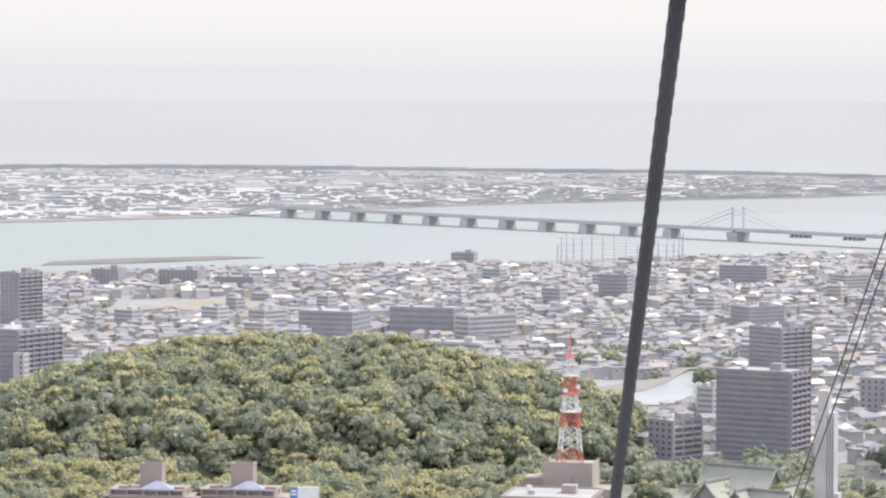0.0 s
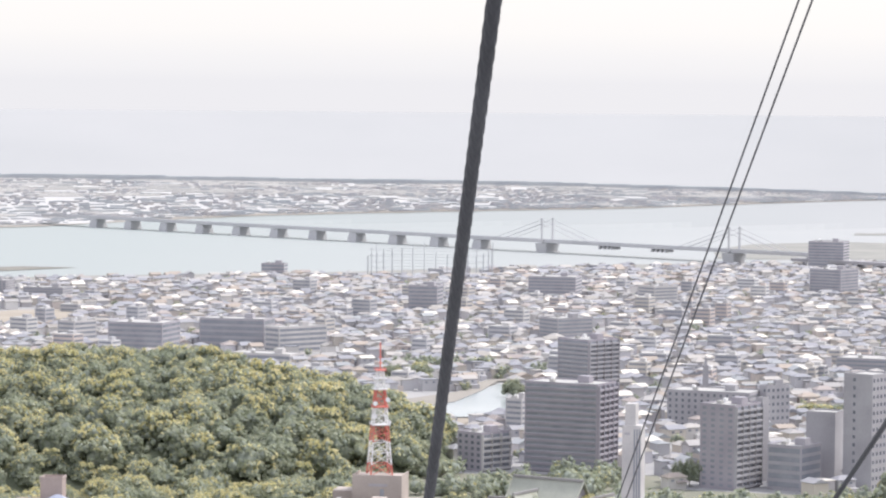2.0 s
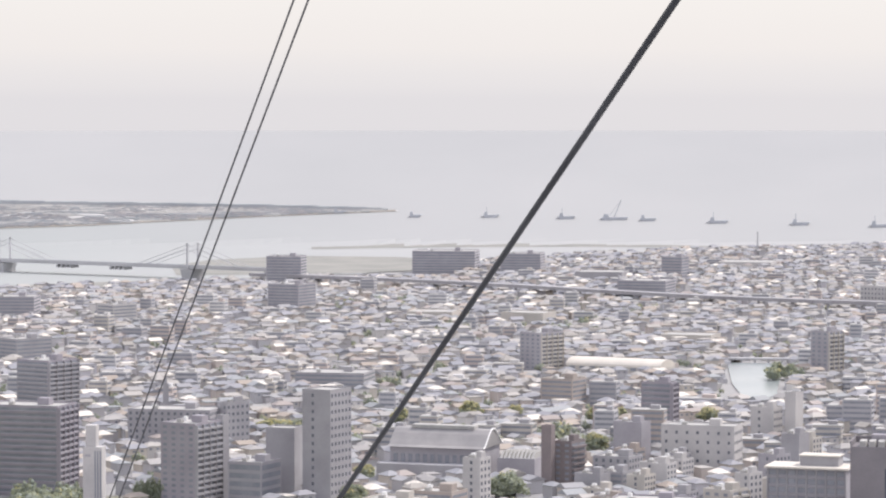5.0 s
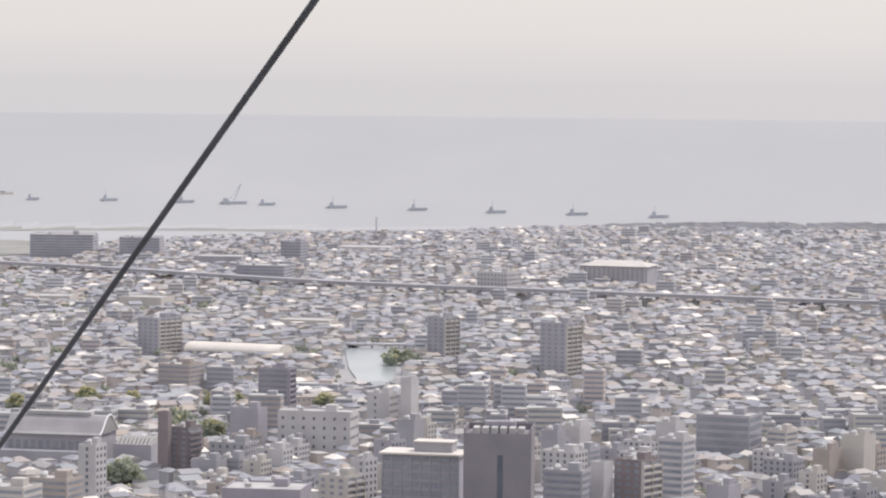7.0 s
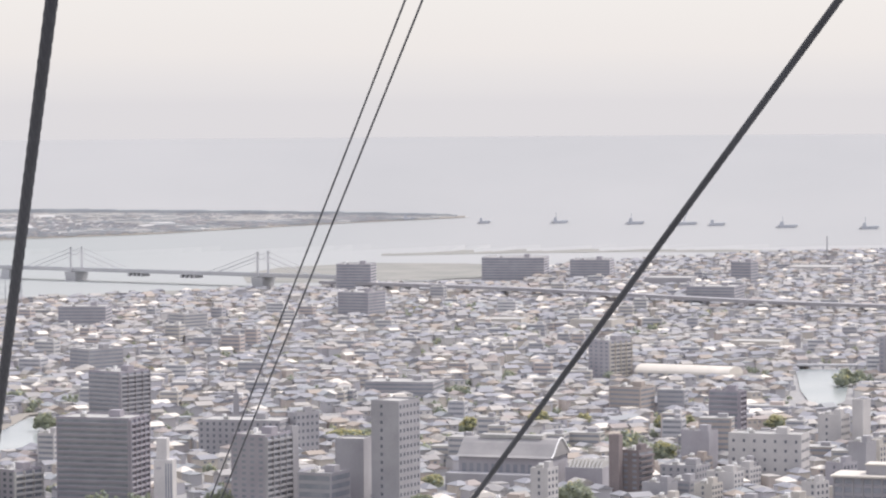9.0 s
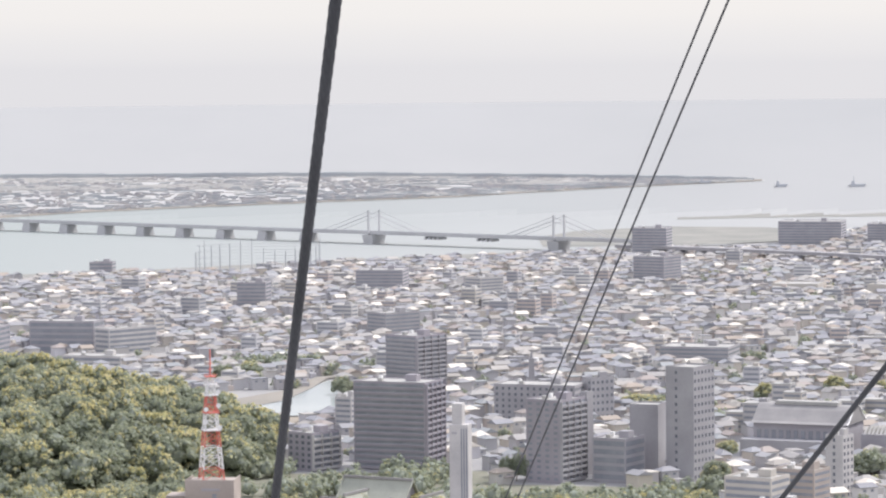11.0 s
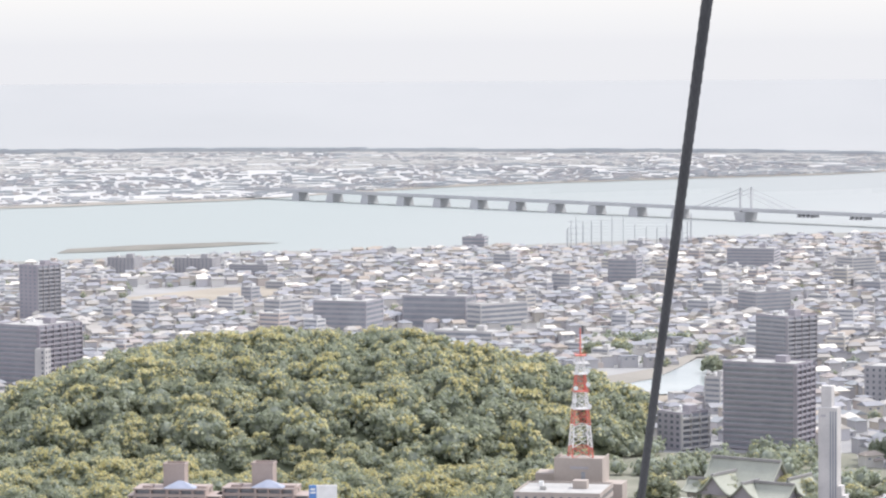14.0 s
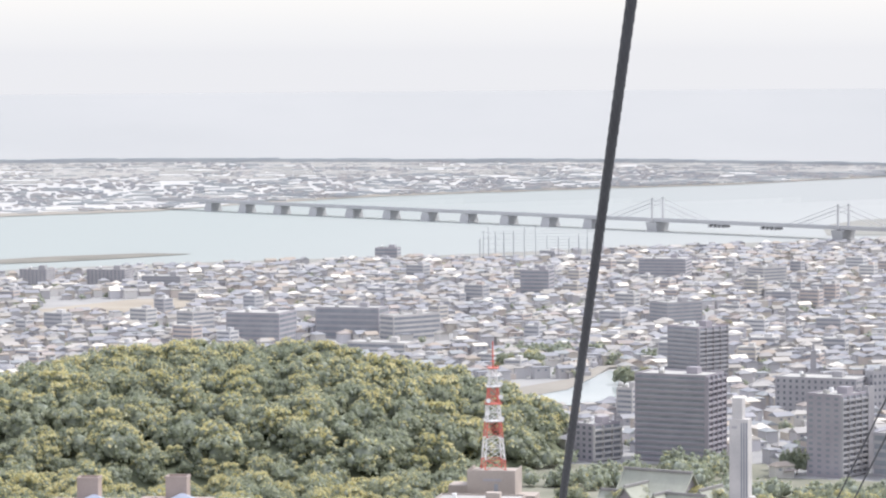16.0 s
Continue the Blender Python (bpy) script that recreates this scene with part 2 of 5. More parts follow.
M_MIDRISE = mat("midrise_wall", (0.85, 0.85, 0.85), (1.0, 1.0, 1.0), 0.02, 0.85, 0.8, isl=0.12, palette=BLOCKS)
M_HOUSE_O = mat("house_wall_single", (0.85, 0.85, 0.85), (1.0, 1.0, 1.0), 0.02, 0.85, 1.0, obj=0.12, palette=HOUSES)
M_ROOF_O = mat("roof_tile_single", (0.8, 0.8, 0.8), (1.0, 1.0, 1.0), 0.02, 0.6, 2.0, obj=0.09, spec=0.22, palette=ROOFS)
M_COPPER = mat("green_copper_roof", (0.29, 0.305, 0.265), (0.37, 0.38, 0.33), 0.1, 0.6, 1.5)
M_SLATE = mat("weathered_metal_roof", (0.25, 0.245, 0.25), (0.32, 0.31, 0.31), 0.1, 0.7, 1.5)
M_RED = mat("red_paint", (0.56, 0.16, 0.13), (0.66, 0.22, 0.18), 0.3, 0.6, 3.0)
M_WPAINT = mat("white_paint", (0.72, 0.72, 0.72), (0.82, 0.82, 0.82), 0.3, 0.6, 3.0)
M_BRIDGE = mat("bridge_concrete", (0.43, 0.435, 0.455), (0.51, 0.51, 0.525), 0.03, 0.85, 0.5)
M_ROPE = mat("steel_rope", (0.032, 0.035, 0.043), (0.058, 0.063, 0.074), 1.5, 0.6, 20.0, metal=0.15)
M_POLE = mat("net_pole", (0.36, 0.37, 0.40), (0.43, 0.44, 0.47), 0.5, 0.6, 3.0)
# far-shore tones drawn together and greyed, the haze put into their base colours
M_FARHOUSE = mat("hazed_far_house", (0.85, 0.85, 0.85), (1.0, 1.0, 1.0), 0.02, 0.7, 1.0, isl=0.12, palette=[(0.45, 0.445, 0.47), (0.51, 0.495, 0.495), (0.42, 0.425, 0.445), (0.48, 0.46, 0.45)])
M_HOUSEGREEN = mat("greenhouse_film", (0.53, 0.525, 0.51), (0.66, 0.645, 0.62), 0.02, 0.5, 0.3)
M_FARWOOD = mat("hazed_coast_pines", (0.35, 0.37, 0.395), (0.41, 0.43, 0.445), 0.02, 0.9, 0.1)
# dark hulls lightened to a faint grey; the haze is in this paint colour
M_SHIP = mat("hazed_ship_paint", (0.40, 0.42, 0.46), (0.48, 0.50, 0.54), 0.1, 0.7, 1.0)


# ---- mesh helpers ----
class MB:
    """Gathers boxes, prisms and quads of one mesh."""

    def __init__(self):
        self.v, self.f, self.m = [], [], []

    def quad(self, pts, m=0):
        n = len(self.v)
        self.v += [tuple(p) for p in pts]
        self.f.append(tuple(range(n, n + len(pts))))
        self.m.append(m)

    def box(self, cx, cy, z0, sx, sy, sz, rot=0.0, m=0, taper=1.0, ox=0.0, oy=0.0):
        """A box standing on z0, turned by rot degrees about (ox, oy)."""
        c, s = math.cos(radians(rot)), math.sin(radians(rot))
        n = len(self.v)
        for z, k in ((z0, 1.0), (z0 + sz, taper)):
            for a, b in ((-1, -1), (1, -1), (1, 1), (-1, 1)):
                x, y = cx + a * k * sx / 2, cy + b * k * sy / 2
                self.v.append((ox + x * c - y * s, oy + x * s + y * c, z))
        self.f += [(n, n + 3, n + 2, n + 1), (n + 4, n + 5, n + 6, n + 7)]
        self.f += [(n + i, n + (i + 1) % 4, n + 4 + (i + 1) % 4, n + 4 + i) for i in range(4)]
        self.m += [m] * 6

    def gable(self, cx, cy, z0, sx, sy, rise, rot=0.0, m=0, hip=0.0, eave=0.5, ox=0.0, oy=0.0):
        """A pitched roof with its ridge along x; hip shortens the ridge."""
        c, s = math.cos(radians(rot)), math.sin(radians(rot))
        n = len(self.v)
        hx, hy = sx / 2 + eave, sy / 2 + eave
        r = hx - hip
        for x, y, z in ((-hx, -hy, 0), (hx, -hy, 0), (hx, hy, 0), (-hx, hy, 0), (-r, 0, rise), (r, 0, rise), (-hx, -hy, -0.2), (hx, -hy, -0.2), (hx, hy, -0.2), (-hx, hy, -0.2)):
            x, y = x + cx, y + cy
            self.v.append((ox + x * c - y * s, oy + x * s + y * c, z0 + 0.2 + z))
        for f in ((0, 1, 5, 4), (2, 3, 4, 5), (1, 2, 5), (3, 0, 4), (9, 8, 7, 6), (6, 7, 1, 0), (7, 8, 2, 1), (8, 9, 3, 2), (9, 6, 0, 3)):
            self.f.append(tuple(n + i for i in f))
            self.m.append(m)

    def tube(self, pts, r, sides=6, m=0):
        """A round bar along the points."""
        n0 = len(self.v)
        for i, p in enumerate(pts):
            p = Vector(p)
            d = (Vector(pts[min(i + 1, len(pts) - 1)]) - Vector(pts[max(i - 1, 0)])).normalized()
            a = d.cross(Vector((0.31, 0.22, 0.93)) if abs(d.z) < 0.9 else Vector((1, 0.1, 0))).normalized()
            b = d.cross(a)
            for k in range(sides):
                t = 2 * math.pi * k / sides
                self.v.append(tuple(p + a * r * math.cos(t) + b * r * math.sin(t)))
        for i in range(len(pts) - 1):
            for k in range(sides):
                q, w = n0 + i * sides, (k + 1) % sides
                self.f.append((q + k, q + w, q + sides + w, q + sides + k))
                self.m.append(m)

    def mesh(self, name, mats):
        me = bpy.data.meshes.new(name)
        me.from_pydata(self.v, [], self.f)
        for x in mats:
            me.materials.append(x)
        if len(mats) > 1:
            me.polygons.foreach_set("material_index", self.m)
        me.update()
        return me


def part(name, mb, mats, parent=None, label=""):
    ob = new(name, mb.mesh(name, mats if isinstance(mats, (list, tuple)) else [mats]))
    if parent is not None:
        ob.parent = parent
    if label:
        ob["label"] = label
    return ob


def stand(name, az, dist, rot, label, category, group="", z=0.0):
    """The empty at a thing's base; az in degrees right of the bridge tower, dist from the first eye."""
    e = new(name)
    e.empty_display_size = 2.0
    e.matrix_world = pose(dist * math.sin(radians(az)), dist * math.cos(radians(az)), z, 0, 0, rot - az)
    return tagged(e, label, category, group)


def polar(az, d, z=0.0):
    return (d * math.sin(radians(az)), d * math.cos(radians(az)), z)


EYE_Z, KNEE, RISE = 198.0, 4350.0, 0.243


def far(az, d, z=0.0):
    """Past the river mouth the ground sheet rises gently to meet the horizon; near ground stays flat."""
    if d <= KNEE:
        return polar(az, d, z)
    q = EYE_Z / (d + 22.0)
    e = (EYE_Z + KNEE * RISE - q * 22.0) / (RISE + q)
    k = (e + 22.0) / (d + 22.0)
    return polar(az, e, EYE_Z + (z - EYE_Z) * k)


def lerp(x, table):
    xs, ys = zip(*table)
    return float(np.interp(x, xs, ys))


NEAR_BANK = [(-20, 2980), (-13.1, 3050), (-8.4, 3154), (-4.1, 3225), (1.4, 3420), (4.4, 3500), (6.4, 3590), (8, 3800), (10, 3980), (12.5, 4160), (14.6, 4216), (18.6, 4560), (21.2, 4640), (30, 4800)]
FAR_BANK = [(-20, 3900), (-13.1, 4077), (-9.1, 4225), (-5.1, 4596), (1.4, 4966), (4.4, 5298), (6.9, 5560)]
FAR_COAST = [(-20, 6500), (-9.1, 6392), (-4.6, 6227), (0, 6100), (5.4, 5733), (6.9, 5600)]


def strip(name, a0, a1, near, beyond, material, z=0.0, steps=60, rings=1, wob=0.0):
    """A sheet between two shore lines given by azimuth."""
    mb = MB()
    rows = []
    for i in range(steps + 1):
        a = a0 + (a1 - a0) * i / steps
        n, f = near(a), beyond(a)
        n += wob * (noise.noise((a * 1.7, 3.1, 0)) + 0.5 * noise.noise((a * 5.3, 1.1, 0)))
        rows.append([far(a, n * (f / n) ** (j / rings), z) for j in range(rings + 1)])
    for i in range(steps):
        for j in range(rings):
            mb.quad((rows[i][j], rows[i + 1][j], rows[i + 1][j + 1], rows[i][j + 1]))
    return tagged(part(name, mb, material), kind="structure")


# ---- ground, water ----
gm = MB()
rad = [0, 300, 700, 1100, 1500, 2000, 2600, 3200, 3800, 4350] + [4350 * 1.06 ** k for k in range(1, 26)]
gp = [[far(-180 + 360 * i / 120, max(r, 0.5), -0.6 if r < 4500 else -160.0) for r in rad] for i in range(121)]
for i in range(120):
    for j in range(len(rad) - 1):
        gm.quad((gp[i][j], gp[i + 1][j], gp[i + 1][j + 1], gp[i][j + 1]))
tagged(part("ground", gm, M_GROUND), "pale grey built-up ground of the coastal city", "ground", kind="structure")
tagged(strip("river_water", -20, 6.9, lambda a: lerp(a, NEAR_BANK), lambda a: lerp(a, FAR_BANK), wm, 0.0, 80, 10, 14), "pale green-blue water of the broad river", "river")
tagged(strip("sea_water", 6.9, 34, lambda a: lerp(a, NEAR_BANK), lambda a: 19000.0, wm, -0.05, 60, 60, 10), "hazy grey-blue open sea", "sea")
tagged(strip("sea_water", -22, 6.9, lambda a: lerp(a, FAR_COAST) - 30, lambda a: 19000.0, M_SEA, -0.1, 60, 40), "hazy grey-blue open sea", "sea")
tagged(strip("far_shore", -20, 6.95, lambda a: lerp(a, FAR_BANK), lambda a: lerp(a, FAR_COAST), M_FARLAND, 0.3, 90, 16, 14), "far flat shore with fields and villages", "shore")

tagged(strip("far_bank", -20, 6.9, lambda a: lerp(a, FAR_BANK) - 12, lambda a: lerp(a, FAR_BANK) + 75, M_SAND, 0.6, 90, 2, 14), "dry sandy bank of the far shore", "bank")
tagged(strip("levee", -20, 4.6, lambda a: lerp(a, NEAR_BANK) - 80, lambda a: lerp(a, NEAR_BANK) + 6, M_REED, 0.2, 80, 1, 10), "grassy river embankment", "bank")
tagged(strip("coast_land", 8.0, 34, lambda a: lerp(a, NEAR_BANK) - 500, lambda a: lerp(a, NEAR_BANK) + 8, M_GROUND, 0.1, 60, 14, 6), "built-up flat coast land", "shore")

# ---- ropes of the cableway ----
U = Vector((-0.06285, 0.93639, -0.34530))
E1 = Vector((0.99775, 0.06697, 0.0))
E2 = Vector((-0.02312, 0.34452, 0.93849))


def rope(name, right, up, drift, dip, dia, label, laid):
    """A rope beside the ride, closing in by drift and dip; laid ropes get twisted strands along the stretch passed by the ride."""
    base, run = Vector((0, 0, 190.0)) + E1 * right + E2 * up, U + E1 * drift + E2 * dip
    mb = MB()
    s, rings = -140.0, []
    while s < 430.0:
        rings.append(s)
        s += 0.03 if laid and -44.0 < s < 50.0 else (2.0 if s > 62.0 else 1.0)
    sides = 14 if laid else 6
    for s in rings:
        tw = s * 2 * math.pi / 0.42
        for k in range(sides):
            t = 2 * math.pi * k / sides
            r = dia / 2 * (1.0 + (0.06 * math.cos(7 * t - 7 * tw / 2) if laid and s < 50.0 else 0.0))
            mb.v.append(tuple(base + run * s + E1 * (r * math.cos(t)) + E2 * (r * math.sin(t))))
    for i in range(len(rings) - 1):
        for k in range(sides):
            q, w = i * sides, (k + 1) % sides
            mb.f.append((q + k, q + w, q + sides + w, q + sides + k))
            mb.m.append(0)
    ob = part(name, mb, M_ROPE)
    return tagged(ob, label, "cable", "cableway ropes")


rope("track_rope", 0.4512, 3.2452, -0.01061, -0.09094, 0.044, "thick dark laid steel rope of the cableway", True)
rope("track_rope", 3.5676, 4.8724, -0.02086, -0.03107, 0.032, "dark laid steel rope farther from the cabin", True)
rope("haul_rope", 1.5017, 3.7080, -0.00679, -0.03222, 0.007, "thin dark steel rope of the cableway", False)
rope("haul_rope", 1.4886, 3.5624, -0.00641, -0.03123, 0.007, "thin dark steel rope of the cableway", False)

# ---- wooded hill ----
HILL = polar(-8.2, 1680)
HAX = Vector((math.cos(radians(8.2)), math.sin(radians(8.2)), 0))


def hill_z(x, y):
    dx, dy = x - HILL[0], y - HILL[1]
    u, v = dx * HAX.x + dy * HAX.y, -dx * HAX.y + dy * HAX.x
    u /= 166.0 if u < 0 else 192.0
    v /= 235.0 if v < 0 else 150.0
    q = 1.0 - abs(u) ** 2.2 - abs(v) ** 2.0
    if q <= 0:
        return 0.0
    return 40.6 * q ** 0.8 * (0.94 + 0.12 * noise.noise((x * 0.02, y * 0.02, 2.0)) + 0.08 * noise.noise((x * 0.007, y * 0.007, 5.0)))


hm = MB()
HN = 40
hp = [[(HILL[0] + (i / HN - 0.5) * 520, HILL[1] + (j / HN - 0.5) * 520) for j in range(HN + 1)] for i in range(HN + 1)]
for i in range(HN):
    for j in range(HN):
        q = [hp[i][j], hp[i + 1][j], hp[i + 1][j + 1], hp[i][j + 1]]
        hm.quad([(x, y, hill_z(x, y) - 0.8) for x, y in q])
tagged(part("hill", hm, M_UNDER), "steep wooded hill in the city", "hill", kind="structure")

# ---- trees ----
def crown(seed, r, h, yellow, leaves, leaf=0.75, tufts=38):
    """A lumpy crown: dark inside and many small leaf clumps on uneven boughs."""
    rnd = random.Random(seed)
    mb = MB()
    lobes = [(0, 0, h * 0.46, r * 0.66, False)]
    for k in range(tufts):
        a, e = rnd.uniform(0, 6.28), rnd.uniform(-0.1, 1.0)
        q = r * rnd.uniform(0.72, 1.0) * math.sqrt(max(0.0, 1 - e * e * 0.93))
        sunlit = rnd.random() < yellow * (0.45 + 0.8 * max(0.0, e))
        lobes.append((q * math.cos(a), q * math.sin(a), h * (0.30 + 0.56 * e) + rnd.uniform(-0.4, 0.4), r * rnd.uniform(0.15, 0.29), sunlit))
    for j, (x, y, z, s, sunlit) in enumerate(lobes):
        n = len(mb.v)
        rings = ((-0.9, 0.0), (-0.5, 0.75), (0.1, 0.9), (0.6, 0.65), (0.88, 0.0)) if j == 0 else ((-0.85, 0.0), (0.0, 0.9), (0.85, 0.0))
        c = 7 if j == 0 else 5
        for i, (zz, rr) in enumerate(rings):
            for k in range(c):
                w = 6.283 * (k + 0.5 * (i % 2)) / c
                mb.v.append((x + s * 0.86 * rr * math.cos(w), y + s * 0.86 * rr * math.sin(w), z + s * 0.86 * zz))
        for i in range(len(rings) - 1):
            for k in range(c):
                a, b = n + i * c + k, n + i * c + (k + 1) % c
                mb.f.append((a, b, b + c, a + c))
                mb.m.append(0)
    for x, y, z, s, sunlit in lobes:
        for k in range(int(leaves * s * s / (r * r))):
            a, e = rnd.uniform(0, 6.28), math.asin(rnd.uniform(-0.5, 1.0))
            t = s * rnd.uniform(0.85, 1.12)
            c = Vector((x + t * math.cos(a) * math.cos(e), y + t * math.sin(a) * math.cos(e), z + t * math.sin(e)))
            nrm = Vector((math.cos(a) * math.cos(e), math.sin(a) * math.cos(e), math.sin(e) + 0.4))
            nrm += Vector((rnd.uniform(-1, 1), rnd.uniform(-1, 1), rnd.uniform(-1, 1))) * 0.75
            nrm.normalize()
            u = nrm.cross(Vector((rnd.uniform(-1, 1), rnd.uniform(-1, 1), 0.3))).normalized()
            v = nrm.cross(u)
            q = leaf * rnd.uniform(0.5, 1.1)
            up = math.sin(e)
            # yellow favours upward-facing leaves: sun on the tops is put into the colour
            m = 2 if up > (0.0 if sunlit else 0.6) and rnd.random() < (0.85 if sunlit else 0.3 * yellow) else 1
            mb.quad((c - u * q, c - v * q * 0.7, c + u * q, c + v * q * 0.7 + nrm * q * 0.2), m)
    return mb


def trunk(h, r):
    mb = MB()
    mb.tube([(0, 0, -1.0), (0.1, 0, h * 0.3), (0.0, 0.15, h * 0.6)], r, 6)
    for a in (0.4, 2.5, 4.4):
        mb.tube([(0, 0.1, h * 0.35), (1.2 * math.cos(a), 1.2 * math.sin(a), h * 0.6)], r * 0.5, 5)
    return mb


LEAVES = [M_LEAF_CORE, M_LEAF, M_LEAF_YEL]
CROWNS = [(crown(k, 5.2 + 0.5 * (k % 3), 8.5 + 1.2 * (k % 2), y, 1200, 0.42)) for k, y in enumerate((0.1, 0.75, 0.3, 0.95, 0.04, 0.6))]
CROWN_ME = [c.mesh("crown", LEAVES) for c in CROWNS]
GROVE = [crown(20 + k, 5.2 + 0.5 * (k % 3), 8.5 + 1.2 * (k % 2), y, 500, 0.57, 28) for k, y in enumerate((0.1, 0.75, 0.3, 0.95, 0.04, 0.6))]
SMALL = [crown(40 + k, 5.0, 8.0, y, 110, 0.9, 10) for k, y in enumerate((0.1, 0.6, 0.3, 0.8, 0.05, 0.5))]
TRUNK_ME = trunk(8.0, 0.35).mesh("trunk", [M_BARK])


def tree(x, y, z, k, size, label, group):
    e = new("tree")
    e.matrix_world = pose(x, y, z, 0, 0, (x * 37 + y * 91) % 360) @ Matrix.Diagonal((size, size, size, 1))
    tagged(e, label, "tree", group)
    for n, me in (("crown", CROWN_ME[k]), ("trunk", TRUNK_ME)):
        o = new(n, me)
        o.parent = e
    return e


def grove(name, label, spots, category="trees", kinds=GROVE):
    """Many trees that nobody could count, joined: spots of (x, y, z, kind, size)."""
    vs, fs, ms, n = [], [], [], 0
    base = [(np.array(c.v, dtype=np.float32), c.f, c.m) for c in kinds]
    for x, y, z, k, size in spots:
        v, f, m = base[k]
        a = (x * 37 + y * 91) % 6.283
        rot = np.array([[math.cos(a), -math.sin(a), 0], [math.sin(a), math.cos(a), 0], [0, 0, 1]], dtype=np.float32)
        vs.append((v * size) @ rot.T + np.array([x, y, z], dtype=np.float32))
        fs.append(np.array(f, dtype=np.int32) + n)
        ms.append(np.array(m, dtype=np.int32))
        n += len(v)
    v, f, m = np.concatenate(vs), np.concatenate(fs), np.concatenate(ms)
    me = bpy.data.meshes.new(name)
    me.vertices.add(len(v))
    me.vertices.foreach_set("co", v.ravel())
    me.loops.add(f.size)
    me.loops.foreach_set("vertex_index", f.ravel())
    me.polygons.add(len(f))
    me.polygons.foreach_set("loop_start", np.arange(0, f.size, 4, dtype=np.int32))
    for x in LEAVES:
        me.materials.append(x)
    me.polygons.foreach_set("material_index", m)
    me.update(calc_edges=True)
    return tagged(new(name, me), label, category, kind="stuff")


rnd = random.Random(11)
spots = []
for i in range(46):
    for j in range(43):
        x = HILL[0] + (i - 23 + rnd.uniform(-0.45, 0.45)) * 13.0
        y = HILL[1] + (j - 26 + rnd.uniform(-0.45, 0.45)) * 13.0
        z = hill_z(x, y)
        az, d = math.degrees(math.atan2(x, y)), math.hypot(x, y)
        foot = -15.5 < az < -3.4 and 1325 < d < 1640
        if (z < 3.0 and not foot) or y > HILL[1] + 75:
            continue
        g = noise.noise((x * 0.018, y * 0.018, 9.0)) + 0.45 * rnd.uniform(-1, 1)
        k = rnd.choice((1, 3, 5)) if g > 0.05 else rnd.choice((0, 2, 4))
        size = rnd.choice((0.9, 1.25, 1.5, 1.75, 2.1)) * rnd.uniform(0.9, 1.1) * (0.95 if foot and z < 3 else 1.0)
        if z > 31 or y > HILL[1] - 10:
            size = min(size, 1.75 + 0.2 * rnd.random())
        spots.append((x, y, z - 2.5, k, size))
spots.sort(key=lambda q: q[1])
for x, y, z, k, s in spots[:200]:
    tree(x, y, z, k, s, "broadleaf tree with yellow-green sunlit leaves on the hill" if k in (1, 3, 5) else "dark green broadleaf tree on the wooded hill", "trees on the hill")
grove("forest", "dense broadleaf forest with yellow sunlit leaves on the hill", spots[200:], "forest")


# ---- buildings ----
PANES = {}


def pane(e, face, at, size):
    """One window of a building; alike windows share their mesh."""
    key = (face, *(round(q, 2) for q in size))
    if key not in PANES:
        mb = MB()
        mb.box(0, 0, 0, *size)
        PANES[key] = mb.mesh("window", [M_PANE if max(size[:2]) < 2.0 else M_GLASS])
    o = new("window", PANES[key])
    o.parent, o.location = e, at


